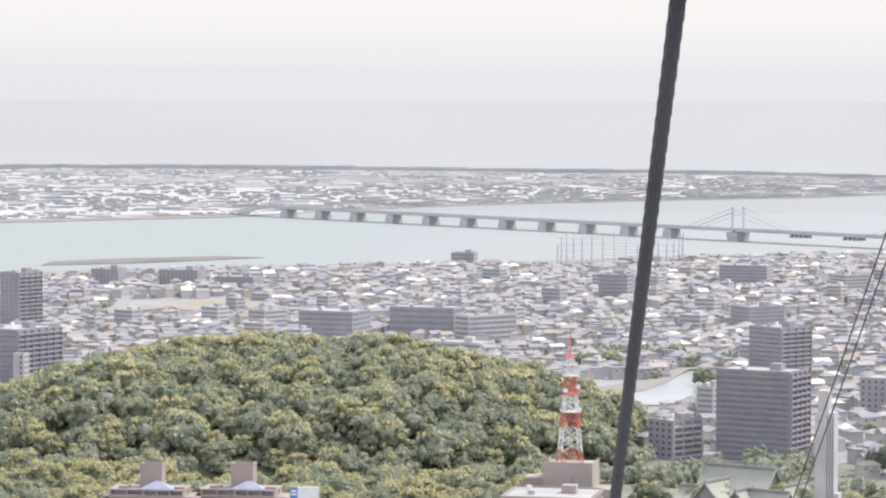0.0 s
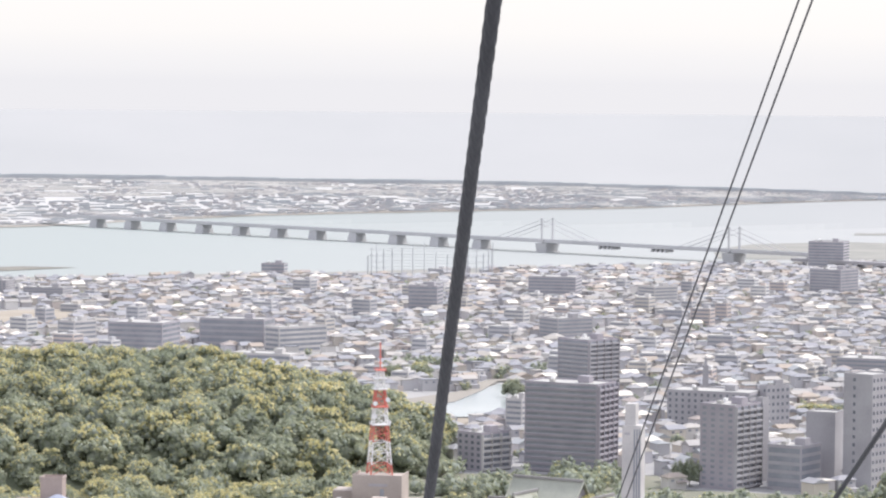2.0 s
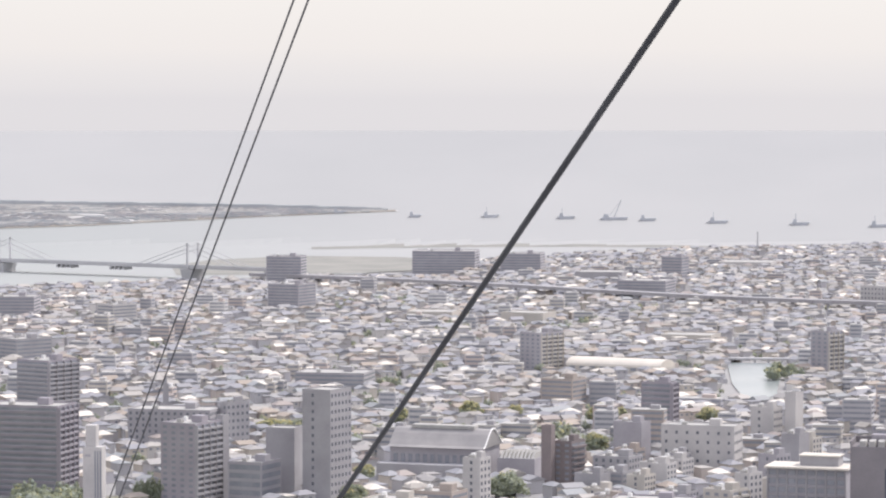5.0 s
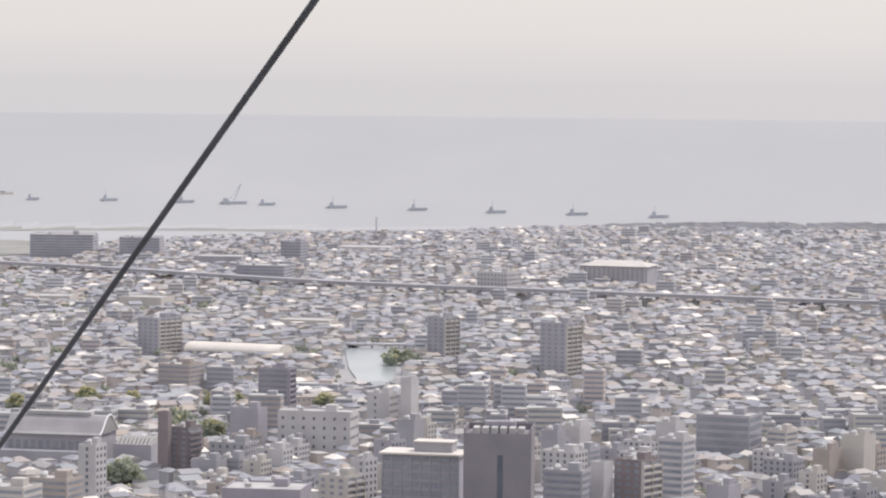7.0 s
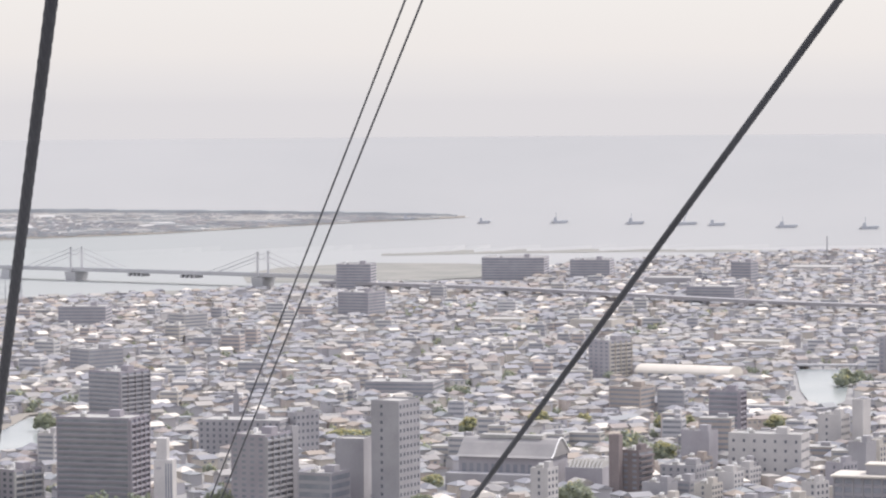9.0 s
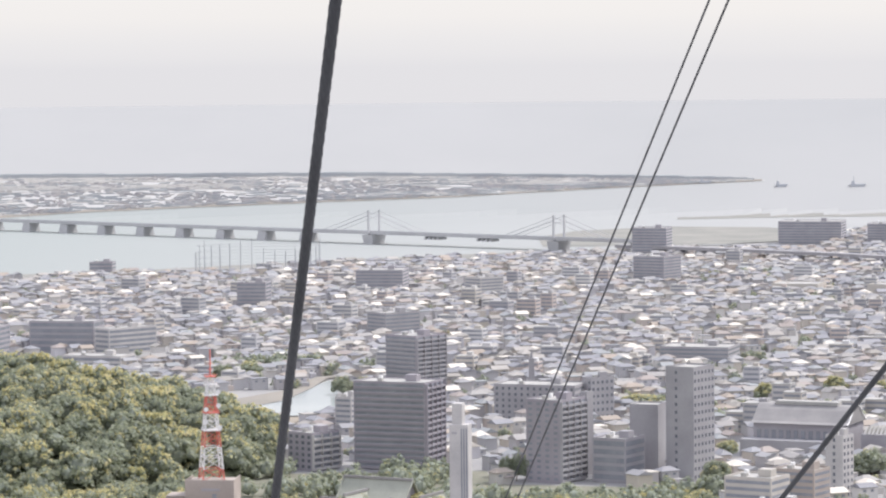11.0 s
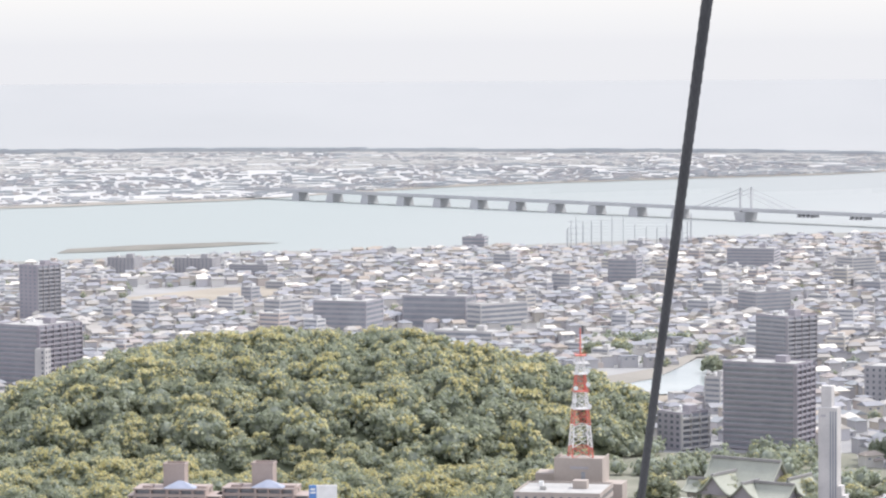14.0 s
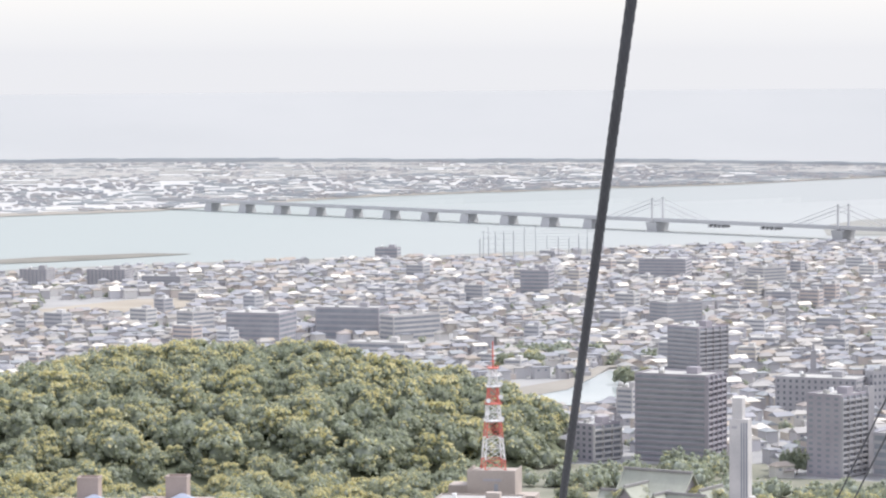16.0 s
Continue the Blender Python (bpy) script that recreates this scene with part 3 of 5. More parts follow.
def bldg(label, az, dist, wl, wr, h, th=25.0, wall=M_GREYWALL, style="bands", floors=0, hut=True, side=None, category="building", name="building", trim=None, pitch=3.6):
    """A flat-roofed block. wl, wr: how wide its left and right faces look; th: how far it is turned."""
    t = math.radians(abs(th))
    w, d = wl / math.cos(t), (wr / math.sin(t) if abs(th) > 3 else 18.0)
    d = min(d, 60.0)
    e = stand(name, az, dist + 0.35 * d, -th, label, category)
    h -= 0.9 + 0.35 * d * (190.0 - h) / dist
    n = floors or max(2, round(h / 3.1))
    fh = h / n
    b = MB()
    b.box(0, 0, -0.8, w, d, h + 0.8)
    part("wall", b, wall, e)
    p = MB()
    for sx, sy, lx, ly in ((0, -1, w, 0.35), (0, 1, w, 0.35), (-1, 0, 0.35, d - 0.7), (1, 0, 0.35, d - 0.7)):
        p.box(sx * (w / 2 - 0.175), sy * (d / 2 - 0.175), h, lx, ly, 0.9)
    part("parapet", p, wall, e)
    r = MB()
    r.box(0, 0, h, w - 0.8, d - 0.8, 0.12)
    part("roof", r, M_FLATROOF, e)
    if hut:
        q = MB()
        q.box(w * 0.18, d * 0.1, h + 0.12, min(6.0, w * 0.3), min(5.5, d * 0.4), 3.4)
        part("roof_hut", q, wall, e)
        q = MB()
        q.box(-w * 0.22, -d * 0.12, h + 0.12, 2.6, 2.2, 1.6)
        part("air_unit", q, M_FLATROOF, e)
        q = MB()
        q.box(-w * 0.3, d * 0.2, h + 0.12, 1.8, 1.8, 2.2)
        part("water_tank", q, M_WPAINT, e)
    trim = trim or wall
    for i in range(n):
        z = i * fh
        if style in ("balcony", "both"):
            k = max(2, round(d / 6.0))
            for j in range(k):
                pane(e, "b", (w / 2 + 0.02, -d / 2 + (j + 0.5) * d / k, z + 0.35), (0.12, d / k - 1.0, fh - 0.7))
            a = MB()
            a.box(w / 2 + 0.65, 0, z + 0.05, 1.2, d - 0.8, 1.15)
            part("balcony", a, trim, e)
        if style == "both":
            a = MB()
            a.box(0, -d / 2 - 0.04, z + 1.25, w - 1.6, 0.14, fh - 1.55)
            part("window", a, M_GLASS, e)
            a = MB()
            a.box(0, -d / 2 - 0.3, z + 0.05, w - 0.8, 0.5, 1.15)
            part("balcony", a, trim, e)
        if style == "balcony":
            k = max(2, round(w / 4.5))
            for j in range(k):
                pane(e, "a", (-w / 2 + (j + 0.5) * w / k, -d / 2 - 0.02, z + 0.9), (w / k * 0.45, 0.1, fh - 1.5))
        if style == "bands":
            pane(e, "a", (0, -d / 2 - 0.02, z + 1.0), (w - 1.4, 0.1, fh - 1.6))
            pane(e, "b", (w / 2 + 0.02, 0, z + 1.0), (0.1, d - 1.4, fh - 1.6))
        if style == "grid":
            k, l = max(2, round(w / pitch)), max(2, round(d / 3.2))
            for j in range(k):
                if wl > 14 or j % 3 == 1:
                    pane(e, "a", (-w / 2 + (j + 0.5) * w / k, -d / 2 - 0.02, z + 1.0), (1.3, 0.1, min(1.6, fh - 1.3)))
            for j in range(l):
                pane(e, "b", (w / 2 + 0.02, -d / 2 + (j + 0.5) * d / l, z + 1.0), (0.1, 1.5, min(1.6, fh - 1.3)))
    if style in ("both", "balcony") and w > 14:
        k = max(2, round(d / 6.5))
        for j in range(k + 1):
            a = MB()
            a.box(w / 2 + 0.7, -d / 2 + 0.2 + j * (d - 0.4) / k, 0, 1.5, 0.3, h)
            part("pier", a, trim, e)
    return e


TAKEN = []


def place(label, az, dist, wl, wr, h, *args, **kw):
    TAKEN.append((az, dist, (wl + wr) * 0.55 + 4, 16))
    return bldg(label, az, dist, wl, wr, h, *args, **kw)


place("dark brown tiled apartment tower with long balconies", 0.42, 1586, 36, 9.5, 45, 24, M_BROWN, "both", 15, category="apartment block")
place("taller brown apartment tower with pale balcony rows", 0.72, 1955, 19, 18, 37.5, 42, M_BROWN, "both", 13, trim=M_GREYWALL, category="apartment block")
place("small white office building with a stepped roof", -0.50, 1764, 9, 6, 19, 30, M_WHITE, "bands", 6)
place("low brown apartment block with white balcony fronts", -1.13, 1588, 12, 14, 19.6, 45, M_BROWN, "balcony", 6, trim=M_WHITE, category="apartment block")
place("white low apartment house below the wooded hill", -2.25, 1720, 14, 12, 15, 40, M_WHITE, "grid", 5, category="apartment block")
place("brown apartment tower with pale balcony columns", 3.28, 1530, 16.5, 12.5, 41, 32, M_BROWN, "balcony", 14, trim=M_GREYWALL, category="apartment block")
place("plain pale slab block behind the brown tower", 3.85, 1560, 3, 3.2, 41, 32, M_GREYWALL, "none", hut=False)
place("long grey office block with a raised end", 3.00, 1797, 46, 8, 22, 18, M_GREYWALL, "grid", 6)
place("pale office block with few windows", 4.05, 1800, 4, 13, 25, 50, M_GREYWALL, "grid", 6)
place("blue-grey glazed office building", 4.42, 1530, 16, 9.5, 22, 28, M_LILAC, "bands", 5)
place("plain grey annex without windows", 4.95, 1560, 14, 4, 35, 16, M_GREYWALL, "none", hut=False)
place("tall pale office tower with rows of small windows", 5.72, 1535, 13.5, 10.2, 56, 32, M_GREYWALL, "grid", 14, hut=False, category="office tower")
place("long low apartment row", 5.85, 2142, 46, 8, 13, 14, M_GREYWALL, "bands", 4, category="apartment block")
place("distant grey apartment slab with balcony rows", 5.06, 2930, 28, 16, 27, 30, M_LILAC, "bands", 9, category="apartment block")
place("far grey apartment slab by the river mouth", 4.96, 3345, 36, 6, 32, 12, M_LILAC, "bands", 10, category="apartment block")
place("wide grey harbour apartment slab", 7.81, 3590, 70, 6, 26, 8, M_LILAC, "bands", 8, category="apartment block")
place("grey harbour slab with a roof tower", 9.18, 3550, 44, 5, 25, 8, M_LILAC, "bands", 8, category="apartment block")
place("rust-brown slim block with a tower wing", 10.08, 1600, 9, 7, 24, 30, M_BRICK, "balcony", 8, trim=M_BRICK)
place("dark red-brown windowless stair tower", 9.70, 1595, 5, 2, 32, 25, M_BRICK, "none", hut=False)
place("slim dark apartment tower", 11.67, 1818, 17, 3.4, 34.5, 20, M_BROWN, "both", 11, category="apartment block")
place("white hospital block with small dark windows", 12.45, 1665, 38, 4.5, 26, 14, M_WHITE, "grid", 5, pitch=6.0, category="hospital")
place("white block with a dark plant room", 13.59, 1817, 13, 5, 21, 25, M_WHITE, "grid", 5)
place("plain white slender tower", 14.08, 1812, 6, 4.4, 30, 30, M_WHITE, "none", 9, hut=False)
place("pale apartment tower with a dark side", 14.63, 2270, 12, 10.5, 32, 40, M_LILAC, "balcony", 10, trim=M_CREAM, category="apartment block")
place("paired rust-grey apartment tower", 16.75, 2121, 17, 10, 40, 30, M_LILAC, "balcony", 13, trim=M_CREAM, category="apartment block")
place("rust-tiled apartment block with pale balconies", 18.26, 1412, 12, 8.5, 32, 32, M_BRICK, "balcony", 10, trim=M_CREAM, category="apartment block")
place("white stepped office block", 18.94, 1480, 12, 5.5, 34, 25, M_WHITE, "bands", 10)
place("pale grey block with a hipped deck roof", 17.00, 1392, 17, 4, 29, 18, M_GREYWALL, "bands", 9)
place("white slab with a blank gable", 17.62, 1405, 6, 4, 31, 32, M_WHITE, "none", 9, hut=False)
place("wide grey department store block", 19.85, 1677, 28, 6.6, 26, 16, M_LILAC, "bands", 6)
place("white framed school block with square openings", 15.59, 2936, 28, 13, 26, 28, M_WHITE, "grid", 6, category="school")
place("brown apartment block among the low houses", 9.54, 2306, 15, 16, 27.5, 42, M_LILAC, "balcony", 9, trim=M_CREAM, category="apartment block")
place("low brick-brown workshop with a ribbed roof edge", 11.57, 1371, 34, 5, 23, 10, M_BROWN, "none", 6)
place("pale five-storey office block", 10.95, 1593, 18, 7, 17.4, 24, M_GREYWALL, "grid", 5)
place("slim white stair-shaped block", 8.42, 1468, 8, 5, 30, 30, M_WHITE, "grid", 9)
place("cream low block with a brown roof hut", 6.95, 1350, 20, 8, 26, 26, M_CREAM, "bands", 8)
place("tan block with a square brown plant room", 7.75, 1385, 18, 7, 25, 26, M_TAN, "bands", 8)
place("white row of shops with flat roofs", 7.3, 1330, 24, 6, 17, 22, M_WHITE, "bands", 5)
place("cream apartment block beside the rail yard", 12.9, 1420, 12, 8, 22, 34, M_CREAM, "balcony", 7, category="apartment block")
place("white narrow office block with corner windows", 13.3, 1500, 7, 6, 20, 36, M_WHITE, "grid", 6)
place("dull grey office block beside the white hospital", 13.75, 1600, 9, 7, 18, 36, M_LILAC, "grid", 5)
place("pale pink apartment block among the houses", 9.95, 2020, 20, 9, 19, 26, M_TAN, "bands", 6, category="apartment block")
place("long white workshop roof among the houses", 12.2, 2560, 40, 8, 8, 14, M_CREAM, "none", 2, hut=False)
place("wide gymnasium with a tan roof", 9.3, 2760, 36, 12, 12, 22, M_CREAM, "none", 3, hut=False)
place("wide tan-roofed market hall", 7.6, 2820, 40, 8, 9, 12, M_CREAM, "none", 2, hut=False)
place("grey slab apartment block near the expressway", 11.4, 3080, 46, 10, 22, 14, M_LILAC, "bands", 7, category="apartment block")
place("pale flat-roofed harbour warehouse", 10.6, 3420, 50, 8, 12, 10, M_GREYWALL, "none", 3, hut=False)
place("grey harbour office with a stepped roof", 11.9, 3500, 22, 8, 24, 20, M_LILAC, "bands", 7)
place("long pale harbour shed", 13.2, 3680, 60, 10, 10, 10, M_WHITE, "none", 2, hut=False)
place("tall dull-grey apartment slab by the hill", -12.83, 1905, 26, 26, 40, 40, M_BROWN, "both", 13, trim=M_BROWN, category="apartment block")
place("plain white stair block beside the hill", -12.75, 1885, 6, 3.3, 26, 25, M_WHITE, "grid", 8, hut=False)
place("tall grey apartment tower with pale balconies", -12.75, 2382, 13, 17, 43, 45, M_BROWN, "balcony", 14, trim=M_GREYWALL, category="apartment block")
place("four-storey white school wing", -8.39, 2340, 12, 16, 18, 45, M_WHITE, "bands", 5, category="school")
place("wide grey school block with a pale end wall", -7.2, 2265, 38, 13, 23, 22, M_LILAC, "bands", 6, category="school")
place("long dull-grey hall block of the school", -5.55, 2300, 46, 8, 23, 18, M_LILAC, "bands", 5, category="school")
place("long white classroom wing with window rows", -4.50, 2270, 10, 34, 19.7, 52, M_WHITE, "bands", 5, category="school")
place("long low white shed row of the school", -5.0, 2170, 40, 10, 9, 25, M_WHITE, "bands", 2, category="school")
place("dark riverside block with a roof tower", -4.89, 3135, 22, 4, 15, 15, M_LILAC, "bands", 4)
place("grey mid-rise apartment block", -2.19, 2670, 24, 5, 24, 14, M_LILAC, "bands", 7, category="apartment block")
place("long grey apartment block near the river", 0.12, 2850, 42, 6, 22, 10, M_LILAC, "bands", 7, category="apartment block")
place("pale apartment block with many balconies", 0.32, 2385, 14, 26, 19, 52, M_GREYWALL, "bands", 6, category="apartment block")
place("white apartment block near the river", 1.95, 2780, 14, 20, 18.5, 48, M_WHITE, "bands", 6, category="apartment block")
place("clustered grey university block by the river", -9.9, 2850, 34, 8, 16, 18, M_GREYWALL, "grid", 7, category="university")
place("pale university wing with window rows", -8.9, 2800, 34, 9, 13, 20, M_GREYWALL, "bands", 5, category="university")
place("grey university tower block", -11.2, 2880, 24, 8, 15, 20, M_GREYWALL, "grid", 7, category="university")

place("tan low block with rows of small windows", -3.3, 1300, 36, 6, 20, 10, M_TAN, "grid", 5)
place("white flat-roofed hall block near the shrine", -1.3, 1285, 30, 6, 14.5, 12, M_WHITE, "none", 5)
place("rust-brown low block with a flat roof", 2.75, 1290, 18, 8, 17, 24, M_BRICK, "bands", 5)
place("white low block with roof plant", 2.0, 1275, 14, 6, 16, 20, M_WHITE, "bands", 4)
place("pale green-roofed low block below the hill", -5.6, 1280, 22, 6, 12, 14, M_GREYWALL, "bands", 5)
place("white low block with roof railings", -6.9, 1285, 16, 5, 12.5, 14, M_WHITE, "bands", 5)
place("cream low block with roof tanks", -12.0, 1270, 26, 6, 17, 14, M_CREAM, "bands", 5)
# twin condominiums in the foreground, roof huts with blue pyramids
def condominium(az, dist, label):
    """A stepped block of three bays with deep balconies, a roof hut and a low pyramid roof."""
    e = stand("condominium", az, dist + 8, -12, label, "apartment block")
    TAKEN.append((az + 0.1, dist + 6, 26, 18))
    for x0, x1, fy, floors in ((-16.0, -2.0, 0.8, 7), (-2.0, 14.5, 0.0, 7), (14.5, 20.5, 1.4, 6), (-18.6, -16.0, 1.6, 6)):
        w, cx, top = x1 - x0, (x0 + x1) / 2, floors * 2.95
        front = -8.0 + fy
        b = MB()
        b.box(cx, front / 2 + 4.9, -0.8, w, 8.0 - front - 1.8, top + 0.8)
        part("wall", b, M_CONDO, e)
        b = MB()
        b.box(cx, front / 2 + 4.0, top, w + 0.5, 8.5 - front, 0.45)
        part("roof", b, M_CONDO, e)
        bays = max(1, round(w / 6.5))
        for k in range(bays + 1):
            b = MB()
            b.box(x0 + 0.35 + k * (w - 0.7) / bays, front + 0.85, -0.8, 0.7, 1.75, top + 0.8)
            part("pier", b, M_CONDO, e)
        for f in range(floors):
            b = MB()
            b.box(cx, front + 0.2, f * 2.95, w - 0.1, 0.3, 1.25)
            b.box(cx, front + 0.9, f * 2.95, w - 0.1, 1.2, 0.2)
            part("balcony", b, M_CONDO, e)
            for k in range(bays):
                pane(e, "a", (x0 + (k + 0.5) * w / bays, front + 1.77, f * 2.95 + 0.3), (w / bays - 1.2, 0.1, 2.3))
            if w > 5:
                pane(e, "b", (x1 + 0.03, 2.0, f * 2.95 + 1.0), (0.1, 1.5, 1.3))
    b = MB()
    b.box(0, 2, 20.9, 9, 8, 9.2)
    part("roof_hut", b, M_CONDO, e)
    for x, y, sx, sy in ((0, -1.8, 9.4, 0.5), (0, 5.8, 9.4, 0.5), (-4.45, 2, 0.5, 7.1), (4.45, 2, 0.5, 7.1)):
        b = MB()
        b.box(x, y, 30.1, sx, sy, 0.9)
        part("parapet", b, M_CONDO, e)
    b = MB()
    b.gable(3.2, -4.6, 21.1, 13, 5.6, 3.0, hip=6.0, eave=0.3)
    part("pyramid_roof", b, M_PYRAMID, e, "blue-grey metal pyramid roof")
    for x in (-10.5, 12.5):
        b = MB()
        b.box(x, -3.4, 21.1, 4.0, 5.0, 1.1)
        part("roof_step", b, M_CONDO, e)


condominium(-10.45, 1298, "tan condominium with a square roof hut")
condominium(-8.83, 1296, "tan condominium with a tall square roof hut")

# roof signs on the low blocks
e = stand("billboard", -7.74, 1288, 4, "white roof billboard with a blue panel", "billboard", z=15.6)
b = MB()
b.box(1.6, 0, 1.0, 8.6, 1.2, 6.6)
part("panel", b, M_WPAINT, e)
b = MB()
b.box(-4.2, 0, 1.0, 3.0, 1.3, 6.6)
part("panel", b, M_SIGNBLUE, e, "blue panel with plain white bars")
for z, w in ((5.6, 2.0), (4.3, 2.2)):
    b = MB()
    b.box(-4.2, -0.7, z, w, 0.12, 0.8)
    part("lettering_bar", b, M_WPAINT, e)
for x in (-4.5, 0, 4.5):
    b = MB()
    b.box(x, 0.2, -2.6, 0.4, 0.4, 3.6)
    part("post", b, M_POLE, e)
e = stand("parking_sign", -4.39, 1276, 4, "pale grey roof sign with a white letter", "sign", z=11.8)
b = MB()
b.box(0, 0, 0, 5.0, 0.6, 6.0)
part("panel", b, M_GREYWALL, e)
b = MB()
b.box(-0.9, -0.36, 1.2, 0.7, 0.12, 3.8)
b.box(0.2, -0.36, 4.4, 1.5, 0.12, 0.6)
b.box(0.2, -0.36, 2.7, 1.5, 0.12, 0.6)
b.box(1.15, -0.36, 3.0, 0.6, 0.12, 1.7)
part("letter", b, M_WPAINT, e, "white letter")
b = MB()
b.box(0, 0.1, -12.4, 1.2, 0.5, 12.4)
part("post", b, M_POLE, e)

# slim sign tower
e = stand("sign_tower", 1.56, 1340, -14, "slim white sign tower with dark vertical stripes", "tower")
TAKEN.append((1.56, 1340, 12, 12))
b = MB()
b.box(0, 0, -0.8, 8.2, 7, 50.3)
b.box(-1.0, 0.5, 49.5, 4.5, 5, 9.0)
part("shaft", b, M_WHITE, e)
for k in range(3):
    q = MB()
    q.box(1.2 + 1.1 * k, -3.53, 6, 0.6, 0.08, 42)
    part("stripe", q, M_GLASS, e, "dark blue-grey glazed stripe")
q = MB()
q.box(-1.9, -3.55, 45.5, 2.4, 0.1, 1.0)
part("sign_bar", q, M_LILAC, e, "plain grey bar of lettering")
for k, hh in enumerate((16, 12, 7)):
    q = MB()
    q.box(5.0 + 1.8 * k, 0, 0, 1.8, 6, hh)
    part("step_block", q, M_WHITE, e)

# framed office building with deep bays and a roof box
e = stand("office_building", 14.42, 1396, -12, "blue-grey framed office building with deep window bays", "office")
TAKEN.append((14.38, 1396, 26, 20))
b = MB()
b.box(0, 0.6, -0.8, 35, 18.8, 35.4)
part("wall", b, M_LILAC, e)
b = MB()
b.box(0, 0, 34.6, 37, 21, 0.8)
part("roof", b, M_CREAMROOF, e, "pale flat roof slab")
b = MB()
b.box(4.5, 1.5, 35.4, 17, 10, 4.2)
part("roof_box", b, M_GREYWALL, e)
b = MB()
b.box(4.5, 1.5, 39.6, 18, 11, 0.5)
part("roof", b, M_CREAMROOF, e)
for i in range(9):
    z = i * 3.8 + 0.4
    for k in range(8):
        pane(e, "bay", (-15.05 + 4.3 * k, -8.86, z + 0.9), (3.3, 0.1, 2.3))
    b = MB()
    b.box(0, -9.0, z, 35, 0.4, 0.5)
    part("ledge", b, M_LILAC, e)
for k in range(9):
    b = MB()
    b.box(-17.2 + 4.3 * k, -9.05, -0.8, 0.6, 0.5, 35.4)
    part("fin", b, M_GREYWALL, e)

# near office tower with a dark slot and roof plant
e = stand("office_tower", 15.78, 1338, -4, "broad grey office tower with a dark window slot and roof plant", "office tower")
TAKEN.append((15.78, 1338, 24, 22))
b = MB()
b.box(0, 0, -0.8, 28.5, 24, 51.3)
part("wall", b, M_STONE, e)
q = MB()
q.box(1.2, -12.02, 4, 2.4, 0.1, 38)
part("window", q, M_DARKGLASS, e, "dark vertical window slot")
for x in (-14.0, 14.0):
    q = MB()
    q.box(x, 0, 50.5, 0.5, 24, 2.8)
    part("parapet", q, M_STONE, e)
for y in (-11.8, 11.8):
    q = MB()
    q.box(0, y, 50.5, 27.5, 0.4, 0.5 if y < 0 else 2.6)
    part("parapet", q, M_STONE, e)
for k in range(6):
    q = MB()
    q.box(-9.5 + 3.8 * k, -3, 50.5, 2.6, 9, 2.4)
    part("cooling_unit", q, M_FLATROOF, e)
q = MB()
q.box(0, 5, 50.5, 13, 6, 4.2)
for k in range(7):
    q.tube([(-6 + 2 * k, 3, 54.5), (-6 + 2 * k, 3, 59.5 - (k % 3))], 0.12, 5)
part("roof_plant", q, M_BROWN, e)

# red and white lattice mast on its tan block
e = stand("mast_building", -2.97, 1345, -10, "tan concrete block below a red and white lattice mast", "building")
TAKEN.append((-2.97, 1345, 24, 20))
b = MB()
b.box(0, 0, -0.8, 21, 18, 27.3)
part("wall", b, M_TAN, e)
b = MB()
b.box(-10.3, 0, 26.5, 0.4, 18, 1.0)
b.box(10.3, 0, 26.5, 0.4, 18, 1.0)
b.box(0, -8.8, 26.5, 20.2, 0.4, 1.0)
part("parapet", b, M_TAN, e)
for x, z, w, hh in ((2.2, 18.5, 1.8, 3.2), (-5.5, 12, 1.8, 3.0), (-1.5, 12, 1.8, 2.6), (6.5, 10, 1.5, 2.4)):
    b = MB()
    b.box(x, -9.02, z, w, 0.1, hh)
    part("window", b, M_GLASS, e)
b = MB()
b.box(0.5, -9.05, 22.8, 8, 0.08, 1.1)
part("sign_bar", b, M_LILAC, e, "plain grey bar of lettering")
for x, w, hh in ((-15, 9, 21), (14.5, 8, 17)):
    b = MB()
    b.box(x, 1.5, -0.8, w, 13, hh)
    part("side_wing", b, M_TAN, e)
MAST_Z, MAST_H = 26.5, 53.0
e = stand("lattice_mast", -2.99, 1348, 12, "red and white painted steel lattice mast with dishes", "radio mast", z=MAST_Z)
levels = [0, 4.5, 9.5, 14, 17.5, 21, 25, 28.5, 32, 36, 39.5, 44]
half = lambda z: 4.6 - 3.3 * min(1.0, z / 44.0)
for i in range(len(levels) - 1):
    z0, z1 = levels[i], levels[i + 1]
    a, b = half(z0), half(z1)
    c0, c1 = [(a, a), (-a, a), (-a, -a), (a, -a)], [(b, b), (-b, b), (-b, -b), (b, -b)]
    for k in range(4):
        l = (k + 1) % 4
        for n, p, q, r in (("leg", (*c0[k], z0), (*c1[k], z1), 0.30), ("brace", (*c0[k], z0), (*c1[l], z1), 0.14), ("brace", (*c0[l], z0), (*c1[k], z1), 0.14), ("ring_bar", (*c1[k], z1), (*c1[l], z1), 0.17)):
            mb = MB()
            mb.tube([p, q], r, 5)
            part(n, mb, M_RED if i in (0, 3, 4, 7, 8) else M_WPAINT, e)
for z, w in ((21.0, 7.6), (28.5, 6.6), (36.0, 5.8), (40.5, 5.4), (44.0, 4.6)):
    mb = MB()
    mb.box(0, 0, z, w, w, 0.35)
    for k in range(4):
        s = w / 2
        x, y = ((s, 0), (-s, 0), (0, s), (0, -s))[k]
        mb.box(x, y, z + 0.9, 0.12 if x else w, 0.12 if y else w, 0.15)
    part("platform", mb, M_RED if z > 43 or 28 < z < 30 else M_WPAINT, e)
